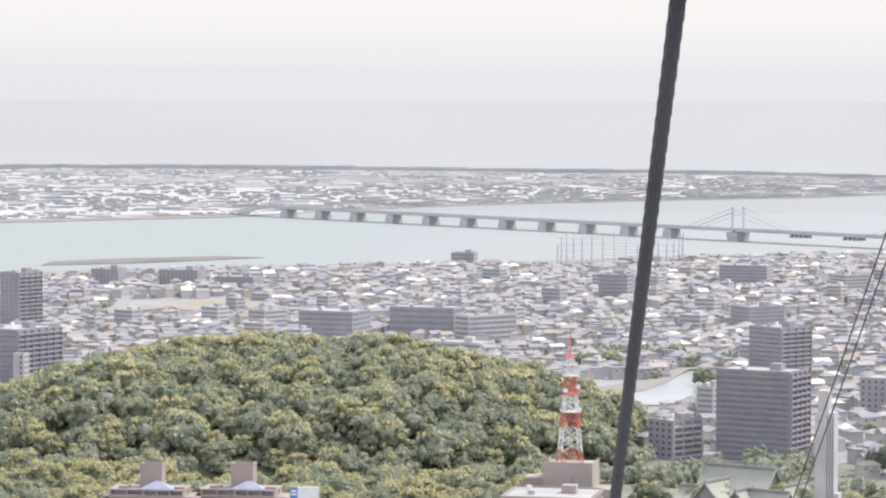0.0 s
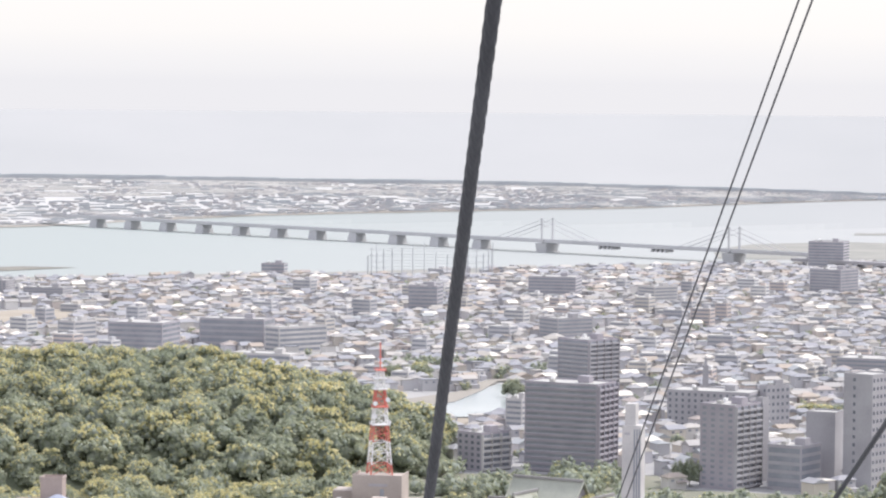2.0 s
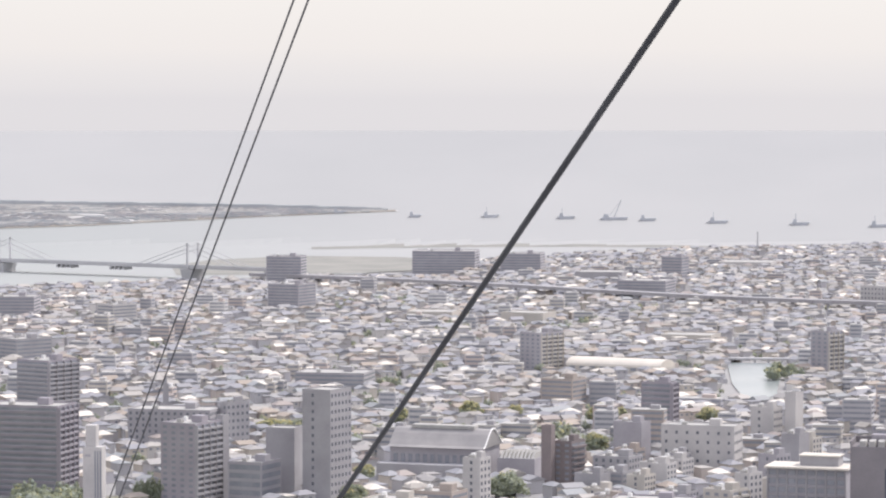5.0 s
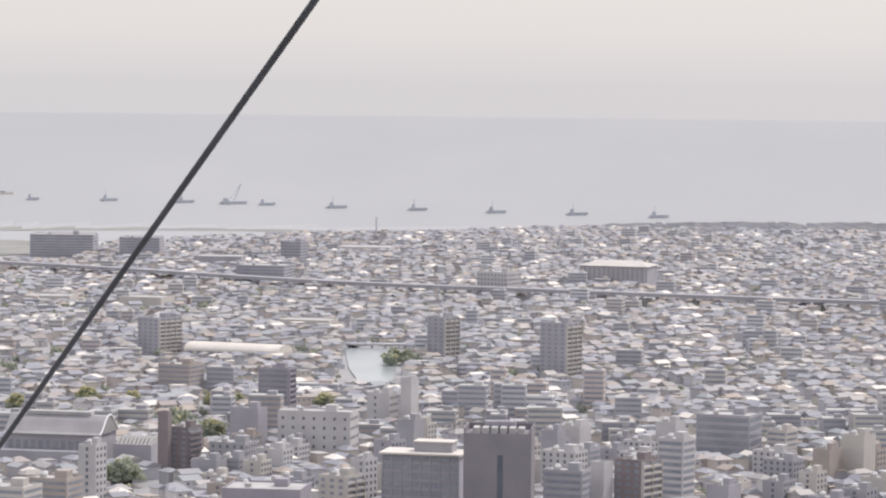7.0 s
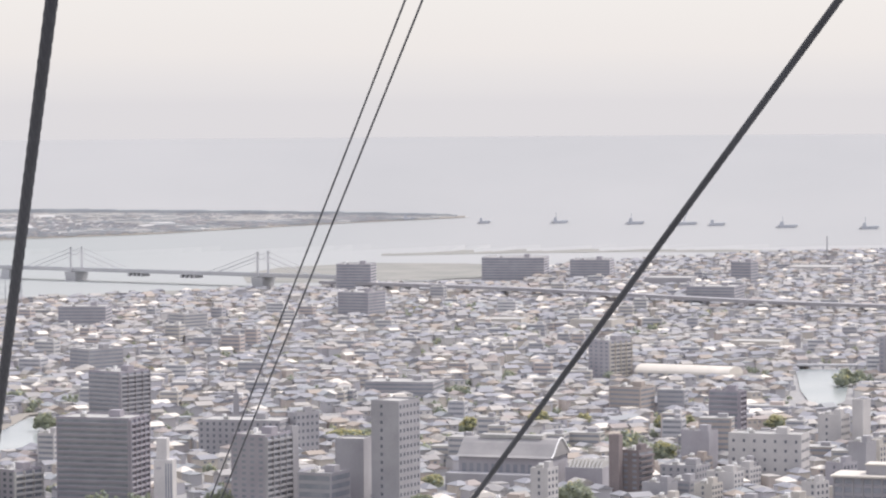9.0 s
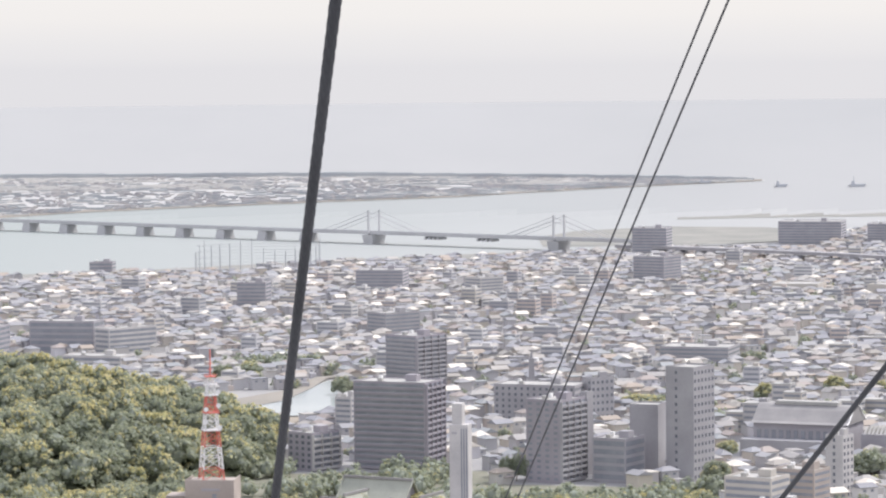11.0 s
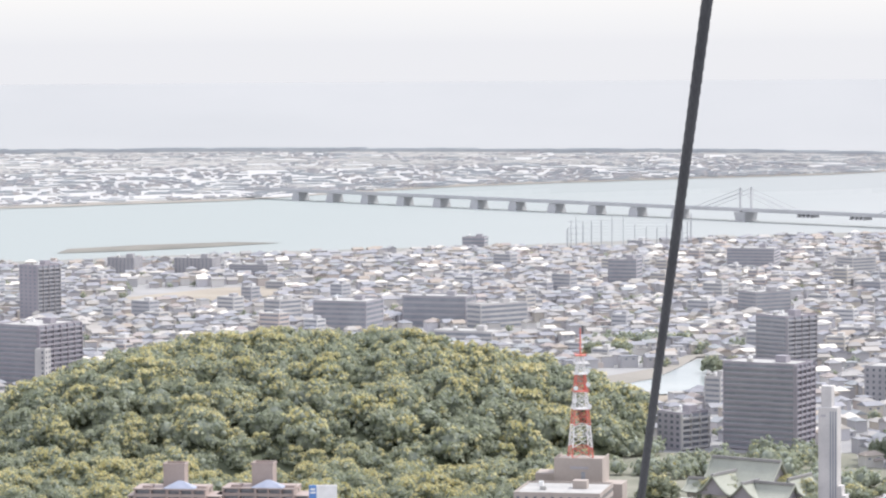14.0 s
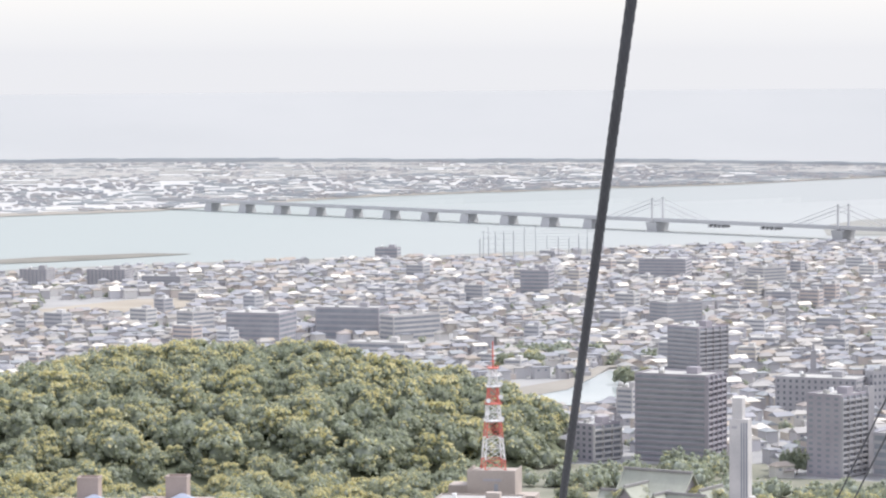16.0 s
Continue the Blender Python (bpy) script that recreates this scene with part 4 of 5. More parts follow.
for z, x in ((21.5, 3.2), (29.5, -2.8), (36.8, 2.6), (31, 2.7), (24, -3.2)):
    mb = MB()
    mb.tube([(x, -3.0, z + 0.8), (x, -3.6, z + 0.8)], 1.0, 10)
    mb.quad([(x + math.cos(q * 0.628), -3.62, z + 0.8 + math.sin(q * 0.628)) for q in range(10)])
    part("dish", mb, M_WPAINT, e)
mb = MB()
mb.tube([(0, 0, 44), (0, 0, 50), (0, 0, 55.8)], 0.3, 6)
mb.box(0, 0, 47, 1.8, 1.8, 0.2)
mb.box(0, 0, 49.5, 1.4, 1.4, 0.2)
part("antenna", mb, M_RED, e)

# shrine roofs
def swept_roof(e, cx, cy, length, half, eave, rise, across=False):
    """A gabled hall under a concave copper roof; across: its ridge runs to the back."""
    turn = (lambda x, y: (cx - y, cy + x)) if across else (lambda x, y: (cx + x, cy + y))
    wb = MB()
    w, d = length - 3, 2 * half - 4
    wb.box(cx, cy, -0.8, d if across else w, w if across else d, eave + 1.2)
    part("wall", wb, M_CREAM, e)
    cols = [k / 6 for k in range(7)]
    for side in (-1, 1):
        rb = MB()
        for a, b in zip(cols, cols[1:]):
            za, zb = eave + rise * (1 - a) ** 1.5, eave + rise * (1 - b) ** 1.5
            la, lb = length / 2 + 0.8 * (1 - a), length / 2 + 0.8 * (1 - b)
            p = [(*turn(-la, side * half * a), za), (*turn(la, side * half * a), za), (*turn(lb, side * half * b), zb), (*turn(-lb, side * half * b), zb)]
            rb.quad(p if side < 0 else p[::-1])
            rb.quad([(x, y, z - 0.45) for x, y, z in (p[::-1] if side < 0 else p)])
        part("roof", rb, M_COPPER, e, "sage green copper roof slope")
    for end in (-1, 1):
        gb = MB()
        x = end * (length / 2 - 0.6)
        gb.quad([(*turn(x, half * q), eave + rise * (1 - abs(q)) ** 1.5 - 0.3) for q in (-1, -0.66, -0.33, 0, 0.33, 0.66, 1)])
        part("gable", gb, M_BROWN, e, "dark wooden gable")
        vb = MB()
        for side in (-1, 1):
            vb.tube([(*turn(end * (length / 2 + 0.8 * (1 - q)), side * half * q), eave + 0.15 + rise * (1 - q) ** 1.5) for q in cols], 0.42, 6)
        part("verge", vb, M_COPPER, e)
    kb = MB()
    kb.box(cx, cy, eave + rise - 0.2, 1.1 if across else length + 1.4, length + 1.4 if across else 1.1, 1.2)
    part("ridge", kb, M_SLATE, e, "dark grey ridge beam")


e = stand("shrine_hall", -0.18, 1396, -30, "shrine halls with sweeping sage green copper roofs", "temple")
TAKEN.append((0.05, 1400, 42, 30))
swept_roof(e, 0, 11, 34, 12.5, 7.0, 11.0)
swept_roof(e, -3.5, -1, 24, 8.5, 5.0, 8.2, True)
swept_roof(e, 11, -5, 14, 7.0, 4.2, 6.2, True)
swept_roof(e, 21, -2, 20, 7.5, 4.2, 6.0)
swept_roof(e, 27, 11, 20, 8.5, 5.0, 7.0, True)
swept_roof(e, -16, 0, 14, 7.0, 4.2, 5.0)

# concert hall with a curved roof
e = stand("concert_hall", 7.84, 1650, -18, "wide hall with a curved grey metal roof", "hall")
TAKEN.append((7.84, 1655, 44, 34))
b = MB()
b.box(0, 0, -0.8, 50, 30, 16.8)
part("wall", b, M_LILAC, e)
b = MB()
prof = [(-1.0, 0.0), (-0.82, 0.9), (-0.62, 3.4), (-0.4, 6.4), (-0.2, 8.4), (0, 9.0), (0.2, 8.4), (0.4, 6.4), (0.62, 3.4), (0.82, 0.9), (1.0, 0.0)]
for (a, z0), (c, z1) in zip(prof, prof[1:]):
    b.quad([(-26, a * 17, 16 + z0), (26, a * 17, 16 + z0), (26, c * 17, 16 + z1), (-26, c * 17, 16 + z1)])
for x in (-26, 26):
    b.quad([(x, a * 17, 16 + z) for a, z in prof])
part("roof", b, M_SLATE, e, "weathered grey metal roof")
b = MB()
for (a, z0), (c, z1) in zip(prof, prof[1:]):
    b.tube([(26.1, a * 17, 16.2 + z0), (26.1, c * 17, 16.2 + z1)], 0.45, 5)
part("gable_trim", b, M_WPAINT, e)
for x in range(-22, 25, 4):
    b = MB()
    b.box(x, -15.1, 1.5, 2.2, 0.3, 11)
    part("window", b, M_GLASS, e)
b = MB()
b.box(0, 0, 24.6, 34, 7, 1.8)
part("roof_vent", b, M_FLATROOF, e)
b = MB()
b.box(0, -20, -0.8, 58, 10, 9)
part("front_wing", b, M_GREYWALL, e)
for k in range(9):
    x = 33 + k * 2.1
    b = MB()
    b.box(x, 2, 11.2, 1.3, 22, 3.0, taper=0.6)
    part("rib_roof", b, M_FLATROOF, e)
b = MB()
b.box(41, 2, -0.8, 20, 22, 12)
part("rib_wing", b, M_LILAC, e)

# vaulted sports hall
e = stand("vaulted_hall", 10.95, 2300, -24, "long cream vaulted sports hall", "hall")
TAKEN.append((10.95, 2285, 56, 46))
b = MB()
b.box(0, 0, -0.8, 74, 26, 4.3)
part("wall", b, M_CREAM, e)
b = MB()
arc = [(math.cos(math.pi * k / 10), math.sin(math.pi * k / 10)) for k in range(11)]
for (a, z0), (c, z1) in zip(arc, arc[1:]):
    b.quad([(-37, a * 13.4, 3.5 + 5.6 * z0), (37, a * 13.4, 3.5 + 5.6 * z0), (37, c * 13.4, 3.5 + 5.6 * z1), (-37, c * 13.4, 3.5 + 5.6 * z1)])
for x in (-37, 37):
    b.quad([(x, a * 13.4, 3.5 + 5.6 * z) for a, z in arc])
part("roof", b, M_CREAMROOF, e)
for k in range(9):
    b = MB()
    b.box(-32 + 8 * k, -13.05, 1, 4.5, 0.1, 2.4)
    part("window", b, M_GLASS, e)

# arena in the distance
e = stand("arena", 17.72, 3140, -15, "wide grey arena with a pale flat roof", "arena")
TAKEN.append((17.72, 3145, 55, 35))
b = MB()
b.box(0, 0, -0.8, 68, 40, 22)
part("wall", b, M_LILAC, e)
b = MB()
b.gable(0, 0, 21.2, 64, 38, 5, 0, hip=14, eave=3)
part("roof", b, M_CREAM, e)
for k in range(14):
    b = MB()
    b.box(-31 + 4.8 * k, -20.1, 2, 1.2, 0.4, 18)
    part("fin", b, M_WHITE, e)

# ---- bridge over the river ----
e = stand("river_bridge", -0.033, 3660, -0.033, "long grey concrete river bridge with low cable towers", "bridge")
BD = Vector((0.7547, -0.6561, 0)).normalized()
BN = Vector((0.6561, 0.7547, 0)).normalized()
BANG = math.degrees(math.atan2(BD.y, BD.x))
DECK = 13.4


def along(s, off=0.0, z=0.0):
    p = BD * s + BN * off
    return (p.x, p.y, z)


for s0, s1 in [(-880 + 80 * k, -800 + 80 * k) for k in range(16)]:
    mb = MB()
    mb.box((s0 + s1) / 2, 0, DECK - 2.2, s1 - s0, 17, 2.2, BANG)
    part("deck_girder", mb, M_BRIDGE, e)
    mb = MB()
    for off in (-8.3, 8.3):
        mb.box((s0 + s1) / 2, off, DECK, s1 - s0, 0.5, 1.2, BANG)
    part("railing", mb, M_BRIDGE, e)
for k in range(11):
    mb = MB()
    s = -100.8 - 67.44 * k
    mb.box(s, 0, -2, 15, 20, DECK - 0.7, BANG, taper=0.8)
    part("pier", mb, M_BRIDGE, e)
for s in (0, 268):
    mb = MB()
    mb.box(s, 0, -2, 13, 19, DECK - 0.8, BANG, taper=1.25)
    mb.box(s, 0, -2, 18, 24, 3, BANG)
    part("pier", mb, M_BRIDGE, e)
    for off in (-9.4, 9.4):
        mb = MB()
        mb.box(s, off, DECK - 2, 1.9, 1.9, 27, BANG, taper=0.8)
        mb.box(s, off, DECK + 24.6, 2.4, 2.4, 0.8, BANG)
        tower = part("bridge_tower", mb, M_BRIDGE, e)
        for sgn in (-1, 1):
            for reach, zz in ((72, 24), (58, 19)):
                mb = MB()
                mb.tube([along(s, off, DECK + zz), along(s + sgn * reach, off, DECK + 0.8)], 0.32, 5)
                part("stay_cable", mb, M_BRIDGE, tower)
for s in (92, 168, 380):
    mb = MB()
    for k in range(4):
        mb.box(s - 9 + 6 * k, 0, DECK - 6.0, 3, 16, 3.4, BANG, taper=0.8)
    part("work_platform", mb, M_BRIDGE, e)

# ---- elevated road behind the town ----
ROAD = [(4.35, 3372), (5.4, 3330), (6.4, 3290), (8.0, 3215), (9.6, 3130), (11.1, 3050), (12.6, 2985), (14.4, 2935), (16.3, 2900), (18.2, 2862), (20.2, 2830), (24, 2790)]
e = stand("viaduct", 4.35, 3372, 0, "pale grey elevated expressway on columns", "viaduct")
e.matrix_world = pose(0, 0, 0)
for (a0, d0), (a1, d1) in zip(ROAD, ROAD[1:]):
    p, q = Vector(polar(a0, d0)), Vector(polar(a1, d1))
    d = (q - p).normalized()
    n = Vector((-d.y, d.x, 0)) * 6.0
    mb = MB()
    for z0, z1, w in ((9.3, 11.4, 1.0), (11.4, 12.5, 1.03)):
        a = [p - n * w, q - n * w, q + n * w, p + n * w]
        lo, hi = [(v.x, v.y, z0) for v in a], [(v.x, v.y, z1) for v in a]
        mb.quad(hi)
        mb.quad(lo[::-1])
        for k in range(4):
            mb.quad((lo[k], lo[(k + 1) % 4], hi[(k + 1) % 4], hi[k]))
    part("deck", mb, M_GREYWALL, e)
    L = (q - p).length
    for k in range(int(L / 35)):
        c = p + d * (35 * k + 12)
        mb = MB()
        mb.box(c.x, c.y, -0.8, 2.2, 2.2, 10.2)
        part("column", mb, M_BRIDGE, e)

# ---- golf net cage by the river ----
e = stand("driving_range_net", -2.12, 3170, 0, "tall pole cage of a golf driving range", "net cage")
TAKEN.append((-2.12, 3165, 75, 30))
for k in range(34):
    a = 2 * math.pi * k / 34
    x, y = 62 * math.cos(a), 26 * math.sin(a)
    mb = MB()
    mb.tube([(x, y, -0.8), (x, y, 24 + 7 * (k * 7 % 5 == 0) + 4 * math.cos(3 * a) - 3 * math.sin(a))], 0.3, 5)
    part("pole", mb, M_POLE, e)
for z in (9, 15, 21, 27):
    mb = MB()
    mb.tube([(62 * math.cos(2 * math.pi * k / 17), 26 * math.sin(2 * math.pi * k / 17), z) for k in range(18)], 0.14, 4)
    part("net_cable", mb, M_POLE, e)

# ---- sand, canal, pond, field ----
def blob(name, pts, material, z, label, category):
    mb = MB()
    mb.quad([polar(a, d, z) for a, d in pts][::-1])
    ob = tagged(part(name, mb, material), label, category, kind="structure")
    if ob.data.polygons[0].normal.z < 0:
        ob.data.flip_normals()
    return ob


blob("park_ground", [(-3.0, 1350), (6.25, 1345), (6.25, 1500), (2.2, 1520), (2.0, 1572), (-3.0, 1572)], M_PARK, 0.05, "shaded earth and grass under the park trees", "park")
blob("mudflat", [(-12.4, 3168), (-10.9, 3195), (-9.6, 3240), (-8.4, 3296), (-9.3, 3316), (-10.9, 3285), (-12.2, 3235)], M_MUD, 0.45, "low brown mudflat in the river", "mudflat")
blob("sand_spit", [(3.0, 3560), (5, 3560), (6.4, 3600), (8.2, 3690), (8.2, 3860), (6.9, 3960), (5.2, 3990), (3.6, 3900), (2.9, 3760)], M_REED, 0.25, "flat pale sand spit with grass at the river mouth", "sandbank")
blob("sand_bar", [(5.4, 4170), (7.4, 4215), (10, 4240), (12.3, 4215), (13.2, 4230), (11.8, 4290), (9, 4330), (6.6, 4335), (5.4, 4270)], M_REED, 0.3, "long low sand bar off the coast", "sandbank")
blob("canal_water", [(-2.4, 1835), (-0.75, 1842), (-0.70, 1990), (-0.85, 2050), (-1.15, 2010), (-1.62, 1935), (-2.3, 1885)], M_POND, 0.15, "still pale canal water", "canal")
blob("canal_bank", [(-2.5, 1880), (-1.65, 1925), (-1.15, 2002), (-0.88, 2062), (-0.7, 2062), (-0.7, 2080), (-1.1, 2070), (-1.6, 1990), (-2.6, 1935)], M_SAND, 0.35, "pale gravel canal bank", "bank")
blob("pond_water", [(12.95, 2200), (13.1, 2120), (13.35, 2035), (13.75, 2120), (13.86, 2370), (12.86, 2370), (12.9, 2290)], M_POND, 0.15, "bright still water of a town canal", "canal")
blob("meadow", [(-2.3, 1800), (-0.7, 1800), (-0.7, 1836), (-2.3, 1830)], M_FIELD, 0.1, "dry yellow grass bank", "bank")
blob("school_field", [(-11.2, 2500), (-8.6, 2590), (-8.4, 2700), (-9.5, 2690), (-11.2, 2600)], M_FIELD, 0.1, "bare brown sports field", "field")
blob("river_field", [(-13.8, 2930), (-11.4, 2980), (-11.5, 3040), (-14, 3010)], M_FIELD, 0.1, "straw-coloured field by the river", "field")
TAKEN += [(-5.3, 2215, 62, 30), (-1.5, 1900, 45, 90), (-1.0, 2030, 14, 40), (13.4, 2210, 24, 170), (-9.8, 2600, 62, 95)]
e = stand("canal_bridge", 13.35, 2378, 0, "small arched road bridge over the canal", "bridge")
for k in range(5):
    b = MB()
    b.box(-20 + 10 * k, 0, 2.0, 10.1, 7, 1.4)
    part("deck", b, M_BRIDGE, e)
    b = MB()
    b.box(-20 + 10 * k, 0, -0.8, 1.6, 6, 2.9)
    part("pier", b, M_BRIDGE, e)

# ---- ships at anchor ----
SHIPS = [(7.25, 5300, 26, 0), (8.6, 5290, 34, 1), (9.95, 5230, 36, 1), (10.8, 5190, 56, 2), (11.4, 5150, 34, 0), (12.65, 5060, 40, 1), (14.1, 5000, 36, 1), (15.5, 4930, 38, 1), (16.95, 4890, 40, 1), (18.4, 4830, 36, 1), (5.9, 5480, 28, 0)]
for az, d, L, kind in SHIPS:
    x, y, z = far(az, d)
    k = 0.8 * (math.hypot(x, y) + 22) / (d + 22)
    e = new("cargo_ship")
    e.matrix_world = pose(x, y, z, 0, 0, -az + 4) @ Matrix.Diagonal((k, k, k, 1))
    tagged(e, ("small haze-grey boat at anchor", "haze-grey coastal ship with a tall stern at anchor", "crane barge with a raised jib")[kind], "ship", "ships at anchor")
    b = MB()
    b.quad([(-L / 2 + 3, -4, -1), (L / 2 - 5, -4, -1), (L / 2, -4, 5), (-L / 2, -4, 4)])
    b.quad([(-L / 2 + 3, 4, -1), (L / 2 - 5, 4, -1), (L / 2, 4, 5), (-L / 2, 4, 4)][::-1])
    b.quad([(-L / 2, -4, 4), (L / 2, -4, 5), (L / 2, 4, 5), (-L / 2, 4, 4)])
    b.quad([(-L / 2 + 3, -4, -1), (-L / 2, -4, 4), (-L / 2, 4, 4), (-L / 2 + 3, 4, -1)])
    b.quad([(L / 2 - 5, -4, -1), (L / 2 - 5, 4, -1), (L / 2, 4, 5), (L / 2, -4, 5)])
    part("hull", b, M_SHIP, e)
    b = MB()
    b.box(-L * 0.3, 0, 4, L * 0.2, 6, 7, taper=0.8)
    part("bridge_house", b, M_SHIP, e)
    b = MB()
    if kind == 1:
        b.tube([(-L * 0.25, 0, 9), (-L * 0.25, 0, 22)], 0.6, 5)
        b.tube([(-L * 0.45, 0, 4), (-L * 0.62, 0, 0)], 0.6, 5)
    if kind == 2:
        b.tube([(0, 0, 5), (L * 0.25, 0, 40)], 0.9, 5)
        b.tube([(-L * 0.2, 0, 6), (L * 0.25, 0, 40)], 0.4, 4)
    if kind:
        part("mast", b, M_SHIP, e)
e = stand("monument_tower", 2.82, 1960, 0, "slim pale stone memorial tower", "tower")
b = MB()
b.box(0, 0, -0.8, 4.2, 4.2, 21, taper=0.8)
part("shaft", b, M_GREYWALL, e)
b = MB()
b.box(0, 0, 20.2, 3.9, 3.9, 1.0)
b.box(0, 0, 21.2, 2.0, 2.0, 5.5, taper=0.2)
part("cap", b, M_GREYWALL, e)
# thin chimney on the coast
e = stand("chimney", 13.35, 4100, 0, "slim pale chimney by the shore", "chimney")
b = MB()
b.tube([(0, 0, -0.8), (0, 0, 26)], 1.0, 8)
part("stack", b, M_BRIDGE, e)

# ---- the low town ----
# clearings with large trees: bearing, distance, width, height, crown
PARKS = [(7.09, 1893, 16, 12, 3), (8.31, 1943, 15, 11.5, 3), (9.09, 1941, 11, 9.5, 1), (10.54, 1932, 11, 9, 5), (10.92, 1931, 11, 9.5, 1), (4.78, 1859, 24, 9, 1), (5.2, 1866, 12, 9, 0), (6.19, 1521, 15, 12.5, 0), (8.99, 1552, 19, 14.8, 4),
         (2.36, 1535, 7, 13.5, 4), (2.56, 1537, 7, 14.5, 4), (2.76, 1536, 7.5, 14, 4), (2.96, 1538, 7, 13, 4), (-2.75, 2049, 16, 13, 0), (-2.3, 2052, 18, 14, 2), (-0.6, 1956, 14, 13, 4), (-0.2, 1958, 13, 12, 2), (6.40, 1624, 13, 9, 1), (14.0, 2241, 11, 12, 4), (10.6, 1923, 13, 12, 3), (12.57, 1924, 15, 10, 3), (10.52, 1757, 14, 11, 5), (13.75, 2290, 9, 9, 0)]
TAKEN += [(a, d - 4, w * 0.5 + 4, w * 0.5 + 5) for a, d, w, hh, k in PARKS]
rnd = random.Random(5)


def free(az, d, x, y):
    if d > lerp(az, NEAR_BANK) - (28 if az > 5 else 85) or (az > 3.2 and az < 8 and d > 3450):
        return False
    if hill_z(x, y) > 0.5:
        return False
    for a, q, w, l in TAKEN:
        if abs(d - q - 4) < l and abs(az - a) * d * 0.01745 < w:
            return False
    return True


near_houses, town, mids, green = [], MB(), [], []
for gi in range(-120, 185):
    for gj in range(0, 240):
        x0, y0 = gi * 12.6, 1240 + gj * 12.9
        rot = 24 + 22 * noise.noise((x0 * 0.0016, y0 * 0.0016, 1.0))
        if gi % 6 == 0 or gj % 7 == 0:
            if rnd.random() > 0.3:
                continue
        x, y = x0 + rnd.uniform(-4, 4) + 0.25 * (y0 - 2000), y0 + rnd.uniform(-4, 4)
        az, d = math.degrees(math.atan2(x, y)), math.hypot(x, y)
        if not (-15.5 < az < 23.5) or d < 1260 or (az < -3.3 and 1330 < d < 1660) or (-3.3 < az < 2.2 and 1350 < d < 1570) or (2.2 <= az < 6.3 and d < 1505) or d > 4340 or not free(az, d, x, y):
            continue
        dens = noise.noise((x * 0.004, y * 0.004, 7.0))
        pick = rnd.random()
        if pick < 0.035 + 0.05 * max(0, dens) + (0.10 if d < 1800 else 0.0):
            if not (az < 6.3 and d < 2000) and not (az < 10.3 and d < 1640):
                mids.append((x, y, d, rot))
        elif pick < 0.19 + (0.14 if noise.noise((x * 0.006, y * 0.006, 4.0)) > 0.22 else 0.0):
            green.append((x, y, -0.8, rnd.choice((0, 1, 2, 3, 4, 5)), rnd.uniform(0.45, 0.95)))
        elif pick < 0.93:
            near_houses.append((d, x, y, rot + rnd.choice((0, 90)) + rnd.uniform(-4, 4)))
near_houses.sort()


def house(mb_w, mb_r, x, y, rot, rr, windows=True):
    sx, sy = rr.uniform(7.5, 11.5), rr.uniform(6.5, 9)
    h = rr.choice((3.2, 5.6, 5.9, 6.2, 6.4))
    kind = rr.random()
    c, s = math.cos(radians(rot)), math.sin(radians(rot))
    mb_w.box(0, 0, -0.8, sx, sy, h + 0.8, rot, ox=x, oy=y)
    if rr.random() < 0.4:
        mb_w.box(sx * 0.3, -sy * 0.5 - 1.4, -0.8, sx * 0.5, 3.2, 3.6, rot, ox=x, oy=y)
    for k in (-0.25, 0.22) if windows else ():
        mb_w.box(k * sx, -sy / 2 - 0.03, h - 2.0, 1.7, 0.1, 1.2, rot, 1, ox=x, oy=y)
        mb_w.box(sx / 2 + 0.03, k * sy, h - 2.0, 0.1, 1.5, 1.2, rot, 1, ox=x, oy=y)
    if kind < 0.18:
        mb_r.box(0, 0, h, sx + 0.3, sy + 0.3, 0.5, rot, ox=x, oy=y)
    else:
        mb_r.gable(0, 0, h, sx, sy, rr.uniform(1.5, 2.4), rot, hip=(sy * 0.45 if kind < 0.6 else 0.2), eave=0.6, ox=x, oy=y)
        if rr.random() < 0.35:
            mb_r.gable(sx * 0.28, -sy * 0.35, h - 2.4, sx * 0.6, sy * 0.6, 1.4, rot, hip=1.5, eave=0.5, ox=x, oy=y)


HN_NEAR = 280
protos = []
rr = random.Random(3)
for k in range(24):
    w, r = MB(), MB()
    house(w, r, 0, 0, 0, rr)
    protos.append((w.mesh("wall", [M_HOUSE_O, M_GLASS]), r.mesh("roof", [M_ROOF_O])))
for k, (d, x, y, rot) in enumerate(near_houses[:HN_NEAR]):
    e = new("house")
    e.matrix_world = pose(x, y, 0, 0, 0, rot)
    tagged(e, "low pale house with a grey tiled roof", "house", "houses of the low town")
    for n, me in zip(("wall", "roof"), protos[k % 24]):
        o = new(n, me)
        o.parent = e
tw, tr = MB(), MB()
for d, x, y, rot in near_houses[HN_NEAR:]:
    house(tw, tr, x, y, rot, rr, d < 2300)
tagged(part("town_houses", tw, [M_HOUSE, M_GLASS]), "dense pale walls of low town houses", "houses", kind="stuff")
tagged(part("town_roofs", tr, M_ROOF), "dense grey and pale roofs of low houses", "roofs", kind="stuff")

